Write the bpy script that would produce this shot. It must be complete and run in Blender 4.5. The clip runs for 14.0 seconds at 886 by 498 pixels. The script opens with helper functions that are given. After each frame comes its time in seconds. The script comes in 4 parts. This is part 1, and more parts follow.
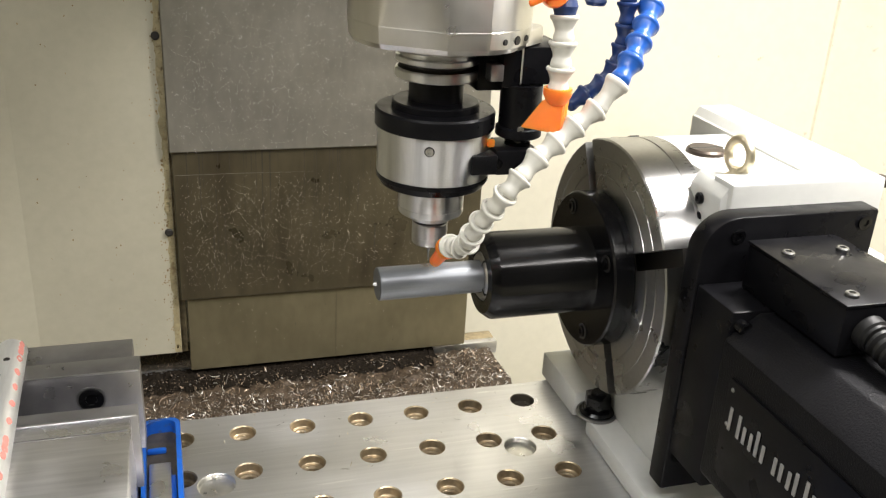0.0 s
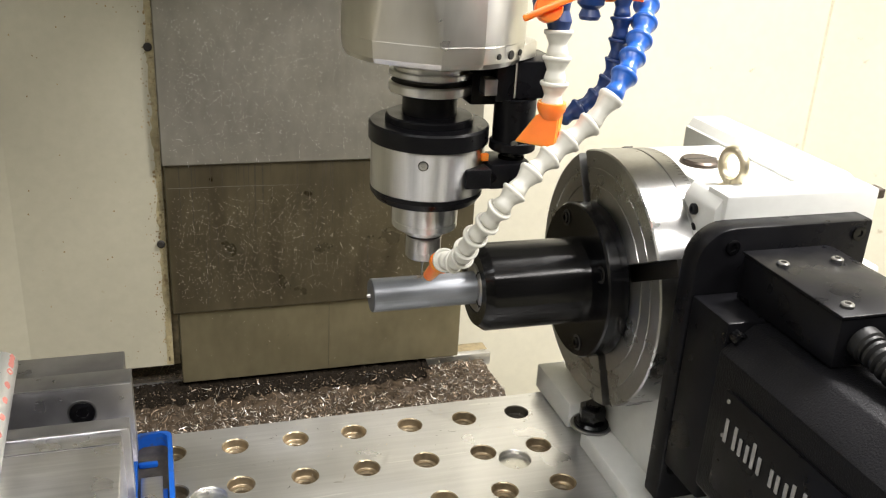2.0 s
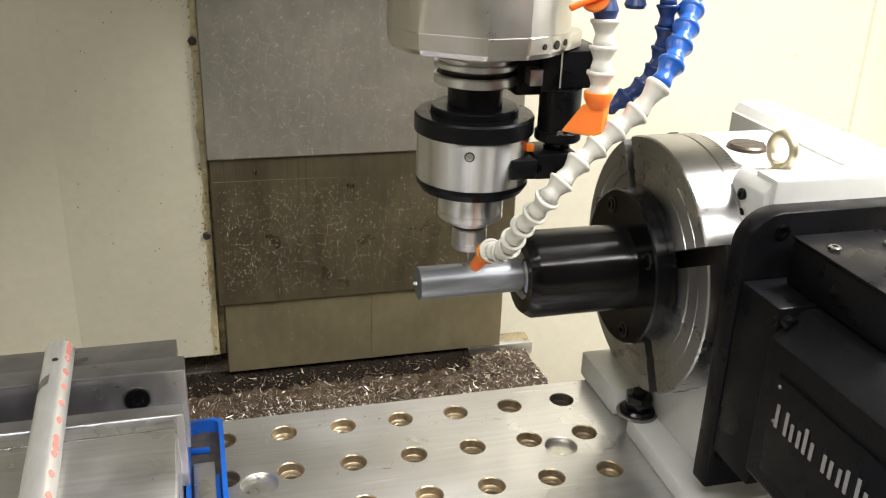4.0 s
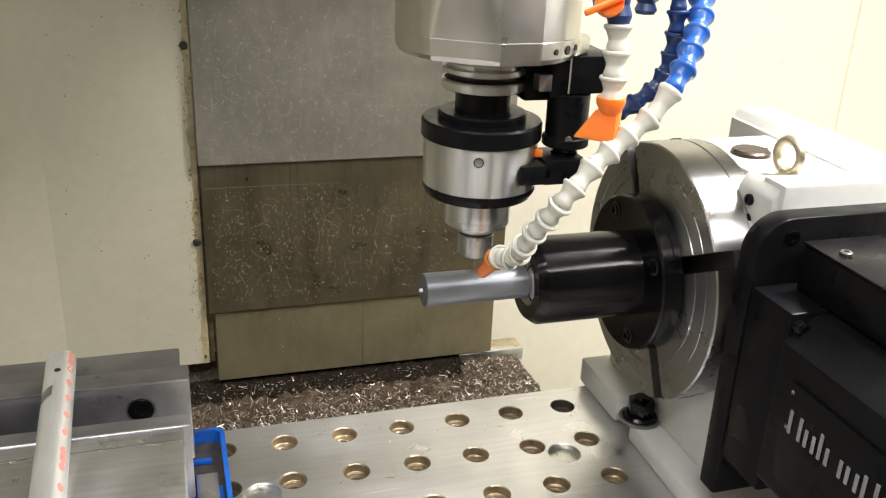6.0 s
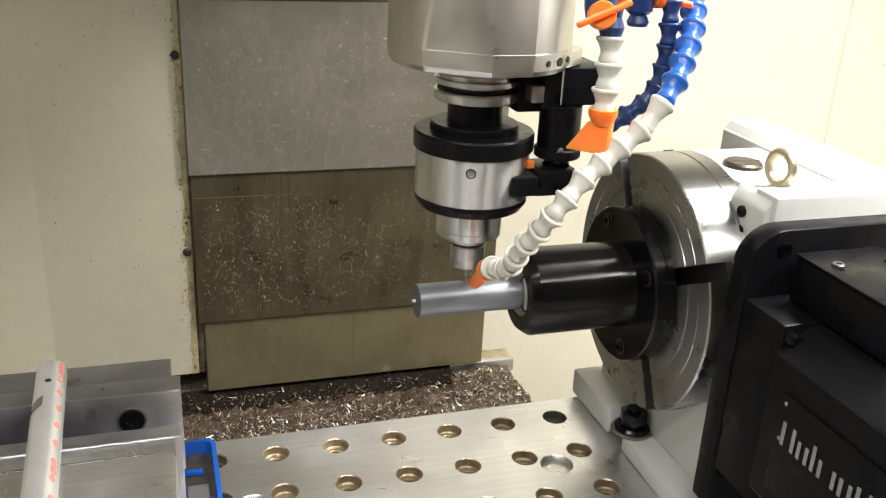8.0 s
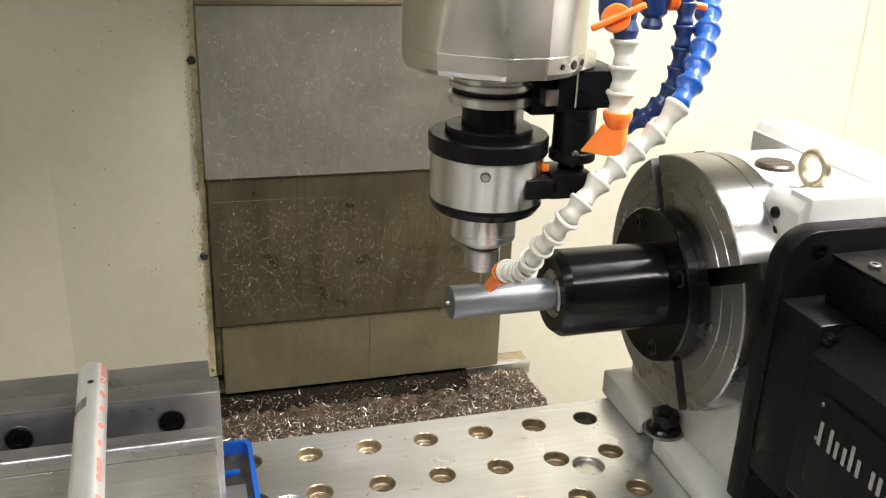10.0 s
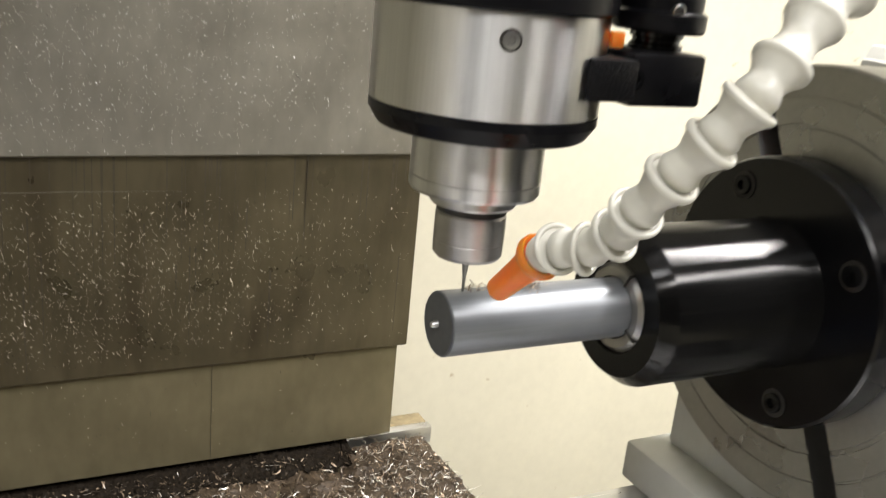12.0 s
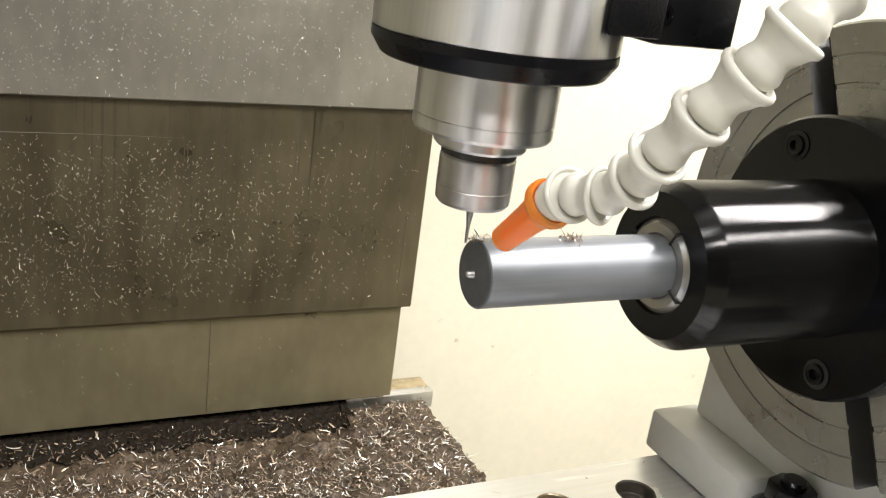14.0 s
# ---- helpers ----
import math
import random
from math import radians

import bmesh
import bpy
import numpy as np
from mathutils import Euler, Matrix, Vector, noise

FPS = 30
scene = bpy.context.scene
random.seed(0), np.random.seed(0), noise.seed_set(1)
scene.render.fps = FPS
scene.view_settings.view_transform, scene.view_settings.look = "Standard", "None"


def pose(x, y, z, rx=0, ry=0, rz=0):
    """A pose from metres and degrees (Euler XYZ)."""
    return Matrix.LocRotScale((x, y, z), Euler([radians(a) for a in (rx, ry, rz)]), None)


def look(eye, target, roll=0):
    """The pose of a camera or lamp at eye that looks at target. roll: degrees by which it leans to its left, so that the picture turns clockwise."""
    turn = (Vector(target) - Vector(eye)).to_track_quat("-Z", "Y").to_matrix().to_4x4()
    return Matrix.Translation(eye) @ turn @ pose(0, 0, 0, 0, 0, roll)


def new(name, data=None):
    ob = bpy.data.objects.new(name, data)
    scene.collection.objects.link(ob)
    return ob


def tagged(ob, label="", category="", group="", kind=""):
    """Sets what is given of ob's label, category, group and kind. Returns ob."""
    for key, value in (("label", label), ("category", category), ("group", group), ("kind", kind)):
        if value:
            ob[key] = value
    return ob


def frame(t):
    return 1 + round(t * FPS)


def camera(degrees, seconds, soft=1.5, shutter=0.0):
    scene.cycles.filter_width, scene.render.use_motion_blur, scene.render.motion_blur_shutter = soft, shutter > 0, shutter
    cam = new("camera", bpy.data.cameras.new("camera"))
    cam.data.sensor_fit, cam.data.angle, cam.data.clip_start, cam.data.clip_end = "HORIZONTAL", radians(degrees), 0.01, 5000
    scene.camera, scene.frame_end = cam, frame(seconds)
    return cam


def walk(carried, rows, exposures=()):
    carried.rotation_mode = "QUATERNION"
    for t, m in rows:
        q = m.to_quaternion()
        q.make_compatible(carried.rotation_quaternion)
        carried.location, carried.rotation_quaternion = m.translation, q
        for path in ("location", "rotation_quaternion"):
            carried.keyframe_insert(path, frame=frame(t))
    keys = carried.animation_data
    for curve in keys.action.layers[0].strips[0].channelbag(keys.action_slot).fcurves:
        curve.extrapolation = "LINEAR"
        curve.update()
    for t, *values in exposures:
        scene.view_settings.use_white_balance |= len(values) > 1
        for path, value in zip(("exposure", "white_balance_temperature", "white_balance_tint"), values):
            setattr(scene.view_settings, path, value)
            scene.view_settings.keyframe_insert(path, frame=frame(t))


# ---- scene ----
cam = camera(51.56, 14.0, soft=1.2, shutter=0.65)
# seconds, x, y, z, turns about x, y, z
PATH = [
    (0.0, -0.2970, -0.6703, 0.4583, 66.86, -2.94, -16.30),
    (0.5, -0.2973, -0.6693, 0.4571, 67.48, -3.02, -16.46),
    (1.0, -0.2976, -0.6687, 0.4575, 67.59, -3.06, -17.32),
    (1.5, -0.2973, -0.6683, 0.4566, 67.64, -2.96, -16.77),
    (2.0, -0.2974, -0.6677, 0.4571, 67.60, -3.05, -16.77),
    (2.5, -0.2972, -0.6683, 0.4567, 67.70, -2.93, -16.57),
    (3.0, -0.2967, -0.6675, 0.4571, 67.79, -2.99, -16.50),
    (3.5, -0.2990, -0.6695, 0.4544, 67.01, -1.63, -15.66),
    (3.7, -0.3012, -0.6700, 0.4553, 67.01, -1.76, -14.74),
    (5.8, -0.3275, -0.6595, 0.4525, 67.18, -2.18, -16.55),
    (6.0, -0.3268, -0.6583, 0.4526, 67.43, -2.24, -16.40),
    (6.5, -0.3276, -0.6584, 0.4534, 67.40, -2.25, -16.32),
    (7.0, -0.3280, -0.6573, 0.4524, 67.63, -2.55, -16.68),
    (9.5, -0.3274, -0.6571, 0.4537, 68.39, -2.63, -16.97),
    (10.0, -0.3274, -0.6582, 0.4539, 68.20, -2.05, -16.06),
    (10.5, -0.3215, -0.6236, 0.4369, 66.99, -2.43, -18.29),
    (11.0, -0.3019, -0.5175, 0.3602, 67.63, -3.83, -23.59),
    (11.5, -0.2890, -0.4090, 0.3131, 72.99, -5.75, -25.33),
    (12.0, -0.2751, -0.3452, 0.2923, 72.31, -5.44, -25.95),
    (12.5, -0.2634, -0.3210, 0.2766, 69.92, -5.43, -25.42),
    (13.0, -0.2595, -0.3246, 0.2822, 70.48, -6.81, -24.74),
    (13.5, -0.2626, -0.3270, 0.2809, 70.35, -7.15, -24.41),
    (14.0, -0.2618, -0.3288, 0.2777, 70.23, -7.47, -24.49),
]
walk(cam, [(t, pose(*p)) for t, *p in PATH], [(0.0, 0.05), (12.0, 0.08), (13.0, 0.29), (14.0, 0.37)])

# ---- world and light ----
world = bpy.data.worlds.new("shop")
scene.world = world
world.use_nodes = True
world.node_tree.nodes["Background"].inputs[0].default_value = (1.0, 0.95, 0.86, 1)
world.node_tree.nodes["Background"].inputs[1].default_value = 0.02


def area_lamp(name, eye, target, sx, sy, watts, colour):
    lamp = bpy.data.lights.new(name, "AREA")
    lamp.shape, lamp.size, lamp.size_y, lamp.energy, lamp.color = "RECTANGLE", sx, sy, watts, colour
    ob = new(name, lamp)
    ob.matrix_world = look(eye, target)
    return ob


# two lamps assumed under the machine's roof, and tubes on the shop ceiling
area_lamp("work_light", (0.46, -0.16, 0.96), (0.48, -0.14, 0.0), 0.36, 0.14, 25.0, (1.0, 0.962, 0.935))
area_lamp("shop_light", (-0.70, -1.90, 2.15), (-0.3, 0.0, 0.1), 1.3, 0.25, 42.0, (1.0, 0.962, 0.935))
# added lamp, out of view, that brightens the vise on the left
area_lamp("work_light", (-0.50, -0.42, 0.97), (-0.46, -0.36, 0.0), 0.36, 0.14, 2.6, (0.97, 0.975, 0.98))
area_lamp("shop_light", (1.00, -1.60, 2.15), (0.0, 0.0, 0.1), 1.3, 0.25, 52.0, (1.0, 0.962, 0.935))

# ---- materials ----


def material(name, colour, rough=0.5, metal=0.0, grain=0.0, scale=200.0, stretch=(1, 1, 1), blotch=0.0, blotch_scale=12.0, bump=0.0, dirt=None, dirt_scale=40.0, dirt_low=0.6, dirt_high=0.75, rough_var=0.0, coat=0.0, dirt_run=False, per_piece=0.0, island=False, spec=0.5, turned=0.0, axis="Z", glow_through=0.0):
    m = bpy.data.materials.new(name)
    m.use_nodes = True
    n, l = m.node_tree.nodes, m.node_tree.links
    b = n["Principled BSDF"]
    b.inputs["Metallic"].default_value, b.inputs["Roughness"].default_value = metal, rough
    b.inputs["Specular IOR Level"].default_value = spec
    b.inputs["Coat Weight"].default_value = coat
    b.inputs["Coat Roughness"].default_value = 0.12
    if turned:
        # lathe marks run round the axis, so highlights draw out along it
        b.inputs["Anisotropic"].default_value, b.inputs["Anisotropic Rotation"].default_value = turned, 0.25
        tan = n.new("ShaderNodeTangent")
        tan.direction_type, tan.axis = "RADIAL", axis
        l.new(tan.outputs[0], b.inputs["Tangent"])
    if glow_through:
        b.inputs["Subsurface Weight"].default_value, b.inputs["Subsurface Scale"].default_value = glow_through, 0.010
        b.inputs["Subsurface Radius"].default_value = (1.0, 0.35, 0.12)
    co = n.new("ShaderNodeTexCoord")
    mp = n.new("ShaderNodeMapping")
    mp.inputs["Scale"].default_value = stretch
    l.new(co.outputs["Object"], mp.inputs["Vector"])

    def noise_tex(sc, detail=4.0, vec=mp):
        t = n.new("ShaderNodeTexNoise")
        t.inputs["Scale"].default_value, t.inputs["Detail"].default_value = sc, detail
        l.new(vec.outputs[0] if vec is mp else vec.outputs["Object"], t.inputs["Vector"])
        return t.outputs["Fac"]

    def vary(col_socket, fac, amount):
        r = n.new("ShaderNodeMapRange")
        r.inputs["From Min"].default_value, r.inputs["From Max"].default_value = 0.25, 0.75
        r.inputs["To Min"].default_value, r.inputs["To Max"].default_value = 1 - amount, 1 + amount
        l.new(fac, r.inputs["Value"])
        v = n.new("ShaderNodeVectorMath")
        v.operation = "SCALE"
        l.new(col_socket, v.inputs[0])
        l.new(r.outputs[0], v.inputs["Scale"])
        return v.outputs[0]

    rgb = n.new("ShaderNodeRGB")
    rgb.outputs[0].default_value = (*colour, 1)
    out = rgb.outputs[0]
    fine = noise_tex(scale)
    if grain:
        out = vary(out, fine, grain)
    if blotch:
        out = vary(out, noise_tex(blotch_scale, 5.0, co), blotch)
    if per_piece:
        src = n.new("ShaderNodeNewGeometry").outputs["Random Per Island"] if island else n.new("ShaderNodeObjectInfo").outputs["Random"]
        out = vary(out, src, per_piece)
    if dirt:
        ramp = n.new("ShaderNodeMapRange")
        ramp.inputs["From Min"].default_value, ramp.inputs["From Max"].default_value = dirt_low, dirt_high
        l.new(noise_tex(dirt_scale, 6.0, mp if dirt_run else co), ramp.inputs["Value"])
        mix = n.new("ShaderNodeMix")
        mix.data_type = "RGBA"
        l.new(ramp.outputs[0], mix.inputs["Factor"])
        l.new(out, mix.inputs["A"])
        mix.inputs["B"].default_value = (*dirt, 1)
        out = mix.outputs["Result"]
    l.new(out, b.inputs["Base Color"])
    if rough_var:
        r = n.new("ShaderNodeMapRange")
        r.inputs["From Min"].default_value, r.inputs["From Max"].default_value = 0.3, 0.7
        r.inputs["To Min"].default_value, r.inputs["To Max"].default_value = max(rough - rough_var, 0.02), min(rough + rough_var, 1)
        l.new(noise_tex(blotch_scale * 2, 5.0, co), r.inputs["Value"])
        l.new(r.outputs[0], b.inputs["Roughness"])
    if bump:
        bp = n.new("ShaderNodeBump")
        bp.inputs["Strength"].default_value, bp.inputs["Distance"].default_value = bump, 0.0006
        l.new(fine, bp.inputs["Height"])
        l.new(bp.outputs[0], b.inputs["Normal"])
    return m


M = {
    "cream": material("cream_paint", (0.675, 0.645, 0.525), 0.45, grain=0.03, scale=90, blotch=0.07, blotch_scale=3, bump=0.05, dirt=(0.30, 0.22, 0.10), dirt_scale=38, dirt_low=0.70, dirt_high=0.80),
    # cream darkened to offset the added left lamp, with stains on top
    "cream_dimmed": material("dimmed_cream_paint", (0.415, 0.395, 0.305), 0.45, grain=0.04, scale=90, blotch=0.12, blotch_scale=4, bump=0.05, dirt=(0.26, 0.20, 0.10), dirt_scale=30, dirt_low=0.74, dirt_high=0.82),
    "rust_edge": material("rusty_seal", (0.26, 0.21, 0.12), 0.8, grain=0.4, scale=120, blotch=0.4, blotch_scale=25, bump=0.4),
    "cover": material("oily_sheet_steel", (0.172, 0.151, 0.090), 0.38, metal=0.5, grain=0.09, scale=40, stretch=(2, 2, 1), blotch=0.28, blotch_scale=8, bump=0.04, rough_var=0.12),
    "cover_mid": material("stained_sheet_steel", (0.090, 0.076, 0.045), 0.35, dirt=(0.050, 0.038, 0.022), dirt_scale=13, dirt_low=0.50, dirt_high=0.85, dirt_run=True, metal=0.5, grain=0.12, scale=34, stretch=(3, 3, 0.7), blotch=0.34, blotch_scale=9, bump=0.04, rough_var=0.12),
    "cover_top": material("dull_sheet_steel", (0.228, 0.215, 0.180), 0.40, metal=0.5, grain=0.10, scale=40, stretch=(2, 2, 1), blotch=0.24, blotch_scale=7, bump=0.04, rough_var=0.12),
    "bed": material("chip_bed", (0.070, 0.050, 0.033), 0.50, metal=0.3, grain=0.5, scale=260, blotch=0.4, blotch_scale=30, bump=0.9),
    "chip": material("metal_chips", (0.74, 0.70, 0.64), 0.34, metal=0.7, per_piece=0.75, island=True),
    "chip_fine": material("fine_chips", (0.43, 0.385, 0.31), 0.38, metal=0.5, per_piece=0.9, island=True),
    "chip_dark": material("dark_chips", (0.22, 0.17, 0.125), 0.40, metal=0.6, per_piece=0.7, island=True),
    "plate": material("machined_aluminium_plate", (0.66, 0.66, 0.66), 0.34, metal=0.9, grain=0.07, scale=45, stretch=(0.25, 6, 1), blotch=0.12, blotch_scale=9, bump=0.03, rough_var=0.1, dirt=(0.80, 0.80, 0.79), dirt_scale=48, dirt_low=0.66, dirt_high=0.72, dirt_run=True),
    "steel": material("ground_steel", (0.62, 0.62, 0.625), 0.33, metal=1.0, grain=0.05, scale=160, stretch=(0.3, 0.3, 5), blotch=0.06, blotch_scale=14, bump=0.02, rough_var=0.05),
    "satin": material("satin_steel", (0.60, 0.60, 0.595), 0.36, metal=1.0, turned=0.95, axis="Z", grain=0.05, scale=120, stretch=(6, 6, 0.15), blotch=0.05, blotch_scale=14, rough_var=0.05),
    "nose": material("spindle_nose_steel", (0.55, 0.535, 0.495), 0.34, turned=0.8, axis="Z", metal=0.97, grain=0.06, scale=90, stretch=(1, 1, 0.3), blotch=0.1, blotch_scale=10, bump=0.02, rough_var=0.08),
    "chuck": material("turned_steel", (0.42, 0.42, 0.41), 0.30, metal=1.0, turned=0.88, axis="X", grain=0.05, scale=260, blotch=0.08, blotch_scale=16, bump=0.02, rough_var=0.06),
    "rod": material("grey_coated_rod", (0.22, 0.232, 0.248), 0.42, metal=0.5, spec=0.25, turned=0.6, axis="X", grain=0.06, scale=300, stretch=(0.06, 3, 3), blotch=0.08, blotch_scale=30, bump=0.05, rough_var=0.05),
    "rod_end": material("dark_sawn_end", (0.10, 0.105, 0.11), 0.5, metal=0.5, grain=0.1, scale=300),
    "oxide": material("black_oxide_steel", (0.003, 0.003, 0.0035), 0.18, metal=0.0, grain=0.15, scale=180, blotch=0.25, blotch_scale=20, bump=0.02, rough_var=0.05, spec=0.36),
    "oxide_turned": material("turned_black_oxide", (0.0172, 0.0170, 0.0168), 0.20, metal=0.75, grain=0.15, scale=180, stretch=(0.2, 3, 3), blotch=0.3, blotch_scale=20, rough_var=0.04, turned=0.93, axis="X"),
    "black": material("black_anodised", (0.005, 0.005, 0.006), 0.33, spec=0.15, grain=0.2, scale=300, blotch=0.25, blotch_scale=18, bump=0.04, rough_var=0.1),
    "black_cast": material("black_textured_paint", (0.006, 0.006, 0.007), 0.40, spec=0.14, grain=0.25, scale=800, blotch=0.3, blotch_scale=14, bump=0.7, rough_var=0.08),
    "rubber": material("black_rubber", (0.012, 0.012, 0.012), 0.45, grain=0.2, scale=300, bump=0.1),
    "casting": material("pale_grey_enamel", (0.575, 0.58, 0.55), 0.42, grain=0.03, scale=120, blotch=0.05, blotch_scale=8, bump=0.12, dirt=(0.30, 0.27, 0.2), dirt_scale=55, dirt_low=0.72, dirt_high=0.86),
    "vise": material("ground_tool_steel", (0.74, 0.735, 0.74), 0.32, metal=0.95, grain=0.12, scale=60, stretch=(0.3, 5, 5), blotch=0.22, blotch_scale=10, bump=0.02, rough_var=0.1),
    # vise steel darkened to paint the dim reflection in the jaw tops
    "vise_dark": material("dark_jaw_steel", (0.38, 0.375, 0.385), 0.33, metal=0.9, grain=0.12, scale=60, blotch=0.3, blotch_scale=14, bump=0.02, rough_var=0.1),
    "zinc": material("yellow_zinc_plate", (0.68, 0.61, 0.45), 0.36, metal=0.9, grain=0.08, scale=200, blotch=0.15, blotch_scale=40),
    "plug": material("brown_bronze_plug", (0.085, 0.068, 0.055), 0.40, metal=0.8, grain=0.15, scale=120, blotch=0.2, blotch_scale=40),
    "screw": material("screw_steel", (0.30, 0.30, 0.29), 0.3, metal=0.95, grain=0.1, scale=300),
    "hose_white": material("grey_white_plastic", (0.65, 0.64, 0.575), 0.36, grain=0.03, scale=200, blotch=0.05, blotch_scale=40, bump=0.03, coat=0.1),
    "hose_blue": material("blue_plastic", (0.016, 0.10, 0.42), 0.3, grain=0.06, scale=200, coat=0.15),
    "navy": material("navy_plastic", (0.010, 0.034, 0.135), 0.32, grain=0.1, scale=200, coat=0.1),
    "orange": material("orange_plastic", (1.0, 0.225, 0.03), 0.34, glow_through=0.85, grain=0.03, scale=200, blotch=0.05, blotch_scale=50, coat=0.1),
    "blue_tray": material("bright_blue_plastic", (0.01, 0.13, 0.60), 0.35, grain=0.08, scale=120, dirt=(0.10, 0.09, 0.07), dirt_scale=70, dirt_low=0.6, dirt_high=0.72),
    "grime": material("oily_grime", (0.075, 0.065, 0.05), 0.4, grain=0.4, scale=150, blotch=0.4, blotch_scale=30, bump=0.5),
    # black stands in for the shadow below the column cover
    "sludge": material("painted_shadow", (0.010, 0.007, 0.004), 0.8, spec=0.15, grain=0.5, scale=300, bump=0.6),
    "tube": material("satin_aluminium_tube", (0.86, 0.86, 0.86), 0.38, metal=0.8, grain=0.05, scale=200, stretch=(6, 0.3, 6), blotch=0.08, blotch_scale=30),
    "red": material("faded_red_ink", (0.66, 0.25, 0.21), 0.5, grain=0.2, scale=250),
    "letter": material("silver_lettering", (0.46, 0.46, 0.46), 0.35, metal=0.7, grain=0.1, scale=300),
    "bore": material("drilled_bore", (0.36, 0.29, 0.19), 0.30, metal=0.6, grain=0.3, scale=150, blotch=0.35, blotch_scale=60),
    "cap": material("swirled_bright_bore", (0.60, 0.59, 0.55), 0.34, metal=0.9, grain=0.10, scale=120, blotch=0.18, blotch_scale=60, bump=0.06, rough_var=0.08),
    # near-black: painted shade inside slots, bores and grooves; also dark marks and bolts
    "shade_and_marks": material("shade_and_marks", (0.015, 0.013, 0.01), 0.6, grain=0.2, scale=150),
    "shop": material("shop_wall", (0.20, 0.195, 0.18), 0.7, grain=0.05, scale=30, blotch=0.1, blotch_scale=2),
    "shop_floor": material("shop_floor", (0.24, 0.23, 0.21), 0.6, grain=0.1, scale=30, blotch=0.2, blotch_scale=2),
    "collet": material("dull_collet_steel", (0.36, 0.355, 0.34), 0.34, metal=0.95, turned=0.7, axis="X", grain=0.06, scale=160),
    "nut": material("worn_nut_steel", (0.44, 0.43, 0.42), 0.38, metal=1.0, turned=0.9, axis="Z", grain=0.08, scale=160, blotch=0.12, blotch_scale=60),
    "oil_run": material("dried_oil_run", (0.062, 0.051, 0.033), 0.45, metal=0.2, grain=0.3, scale=120),
    "scratch": material("bright_scratch", (0.82, 0.82, 0.80), 0.45, metal=0.6),
    "edge_stain": material("yellowed_rusty_paint", (0.30, 0.255, 0.145), 0.55, grain=0.25, scale=140, blotch=0.3, blotch_scale=30, dirt=(0.14, 0.09, 0.04), dirt_scale=60, dirt_low=0.58, dirt_high=0.72),
    "stain": material("rust_stain", (0.24, 0.165, 0.075), 0.7, grain=0.4, scale=150, blotch=0.4, blotch_scale=40),
}

# ---- building helpers ----
BASE = {}


def thing(name, label, category, at=(0, 0, 0), group="", kind=""):
    ob = new(name)
    ob.empty_display_size = 0.02
    ob.location = at
    BASE[ob] = Vector(at)
    return tagged(ob, label, category, group, kind)


def finish(me, angle=35):
    me.polygons.foreach_set("use_smooth", [True] * len(me.polygons))
    me.set_sharp_from_angle(angle=radians(angle))
    me.update()


def part(name, bm, mat, parent=None, label="", angle=24):
    """One mesh, built in the place's space, under a thing or under a part."""
    me = bpy.data.meshes.new(name)
    base = BASE.get(parent, Vector()) if parent else Vector()
    bmesh.ops.recalc_face_normals(bm, faces=bm.faces)
    bm.transform(Matrix.Translation(-base))
    bm.to_mesh(me)
    bm.free()
    me.materials.append(M[mat])
    finish(me, angle)
    ob = new(name, me)
    if parent:
        ob.parent = parent
    BASE[ob] = base
    return tagged(ob, label)


def box(x0, x1, y0, y1, z0, z1, bevel=0.0, seg=2):
    bm = bmesh.new()
    bmesh.ops.create_cube(bm, size=1.0)
    bm.transform(Matrix.Translation(((x0 + x1) / 2, (y0 + y1) / 2, (z0 + z1) / 2)) @ Matrix.Diagonal((x1 - x0, y1 - y0, z1 - z0, 1)))
    if bevel:
        bmesh.ops.bevel(bm, geom=bm.edges[:], offset=bevel, segments=seg, affect="EDGES", profile=0.5)
    return bm


def merge(*bms):
    """Several shells in one mesh."""
    out = bms[0]
    for b in bms[1:]:
        me = bpy.data.meshes.new("tmp")
        b.to_mesh(me)
        b.free()
        out.from_mesh(me)
        bpy.data.meshes.remove(me)
    return out


def lathe(profile, at, axis=(0, 0, 1), n=48, closed=True):
    """Turns (radius, height) points about an axis that starts at a place."""
    bm = bmesh.new()
    turn = Vector((0, 0, 1)).rotation_difference(Vector(axis).normalized()).to_matrix().to_4x4()
    m = Matrix.Translation(at) @ turn
    rings = []
    for r, h in profile:
        if r < 1e-6:
            rings.append([bm.verts.new(m @ Vector((0, 0, h)))])
        else:
            rings.append([bm.verts.new(m @ Vector((r * math.cos(2 * math.pi * k / n), r * math.sin(2 * math.pi * k / n), h))) for k in range(n)])
    for a, b in zip(rings, rings[1:]):
        for k in range(n):
            q = [a[k % len(a)], a[(k + 1) % len(a)], b[(k + 1) % len(b)], b[k % len(b)]]
            q = list(dict.fromkeys(q))
            if len(q) > 2:
                bm.faces.new(q)
    if closed:
        for ring in (rings[0], rings[-1]):
            if len(ring) > 2:
                bm.faces.new(ring)
    return bm


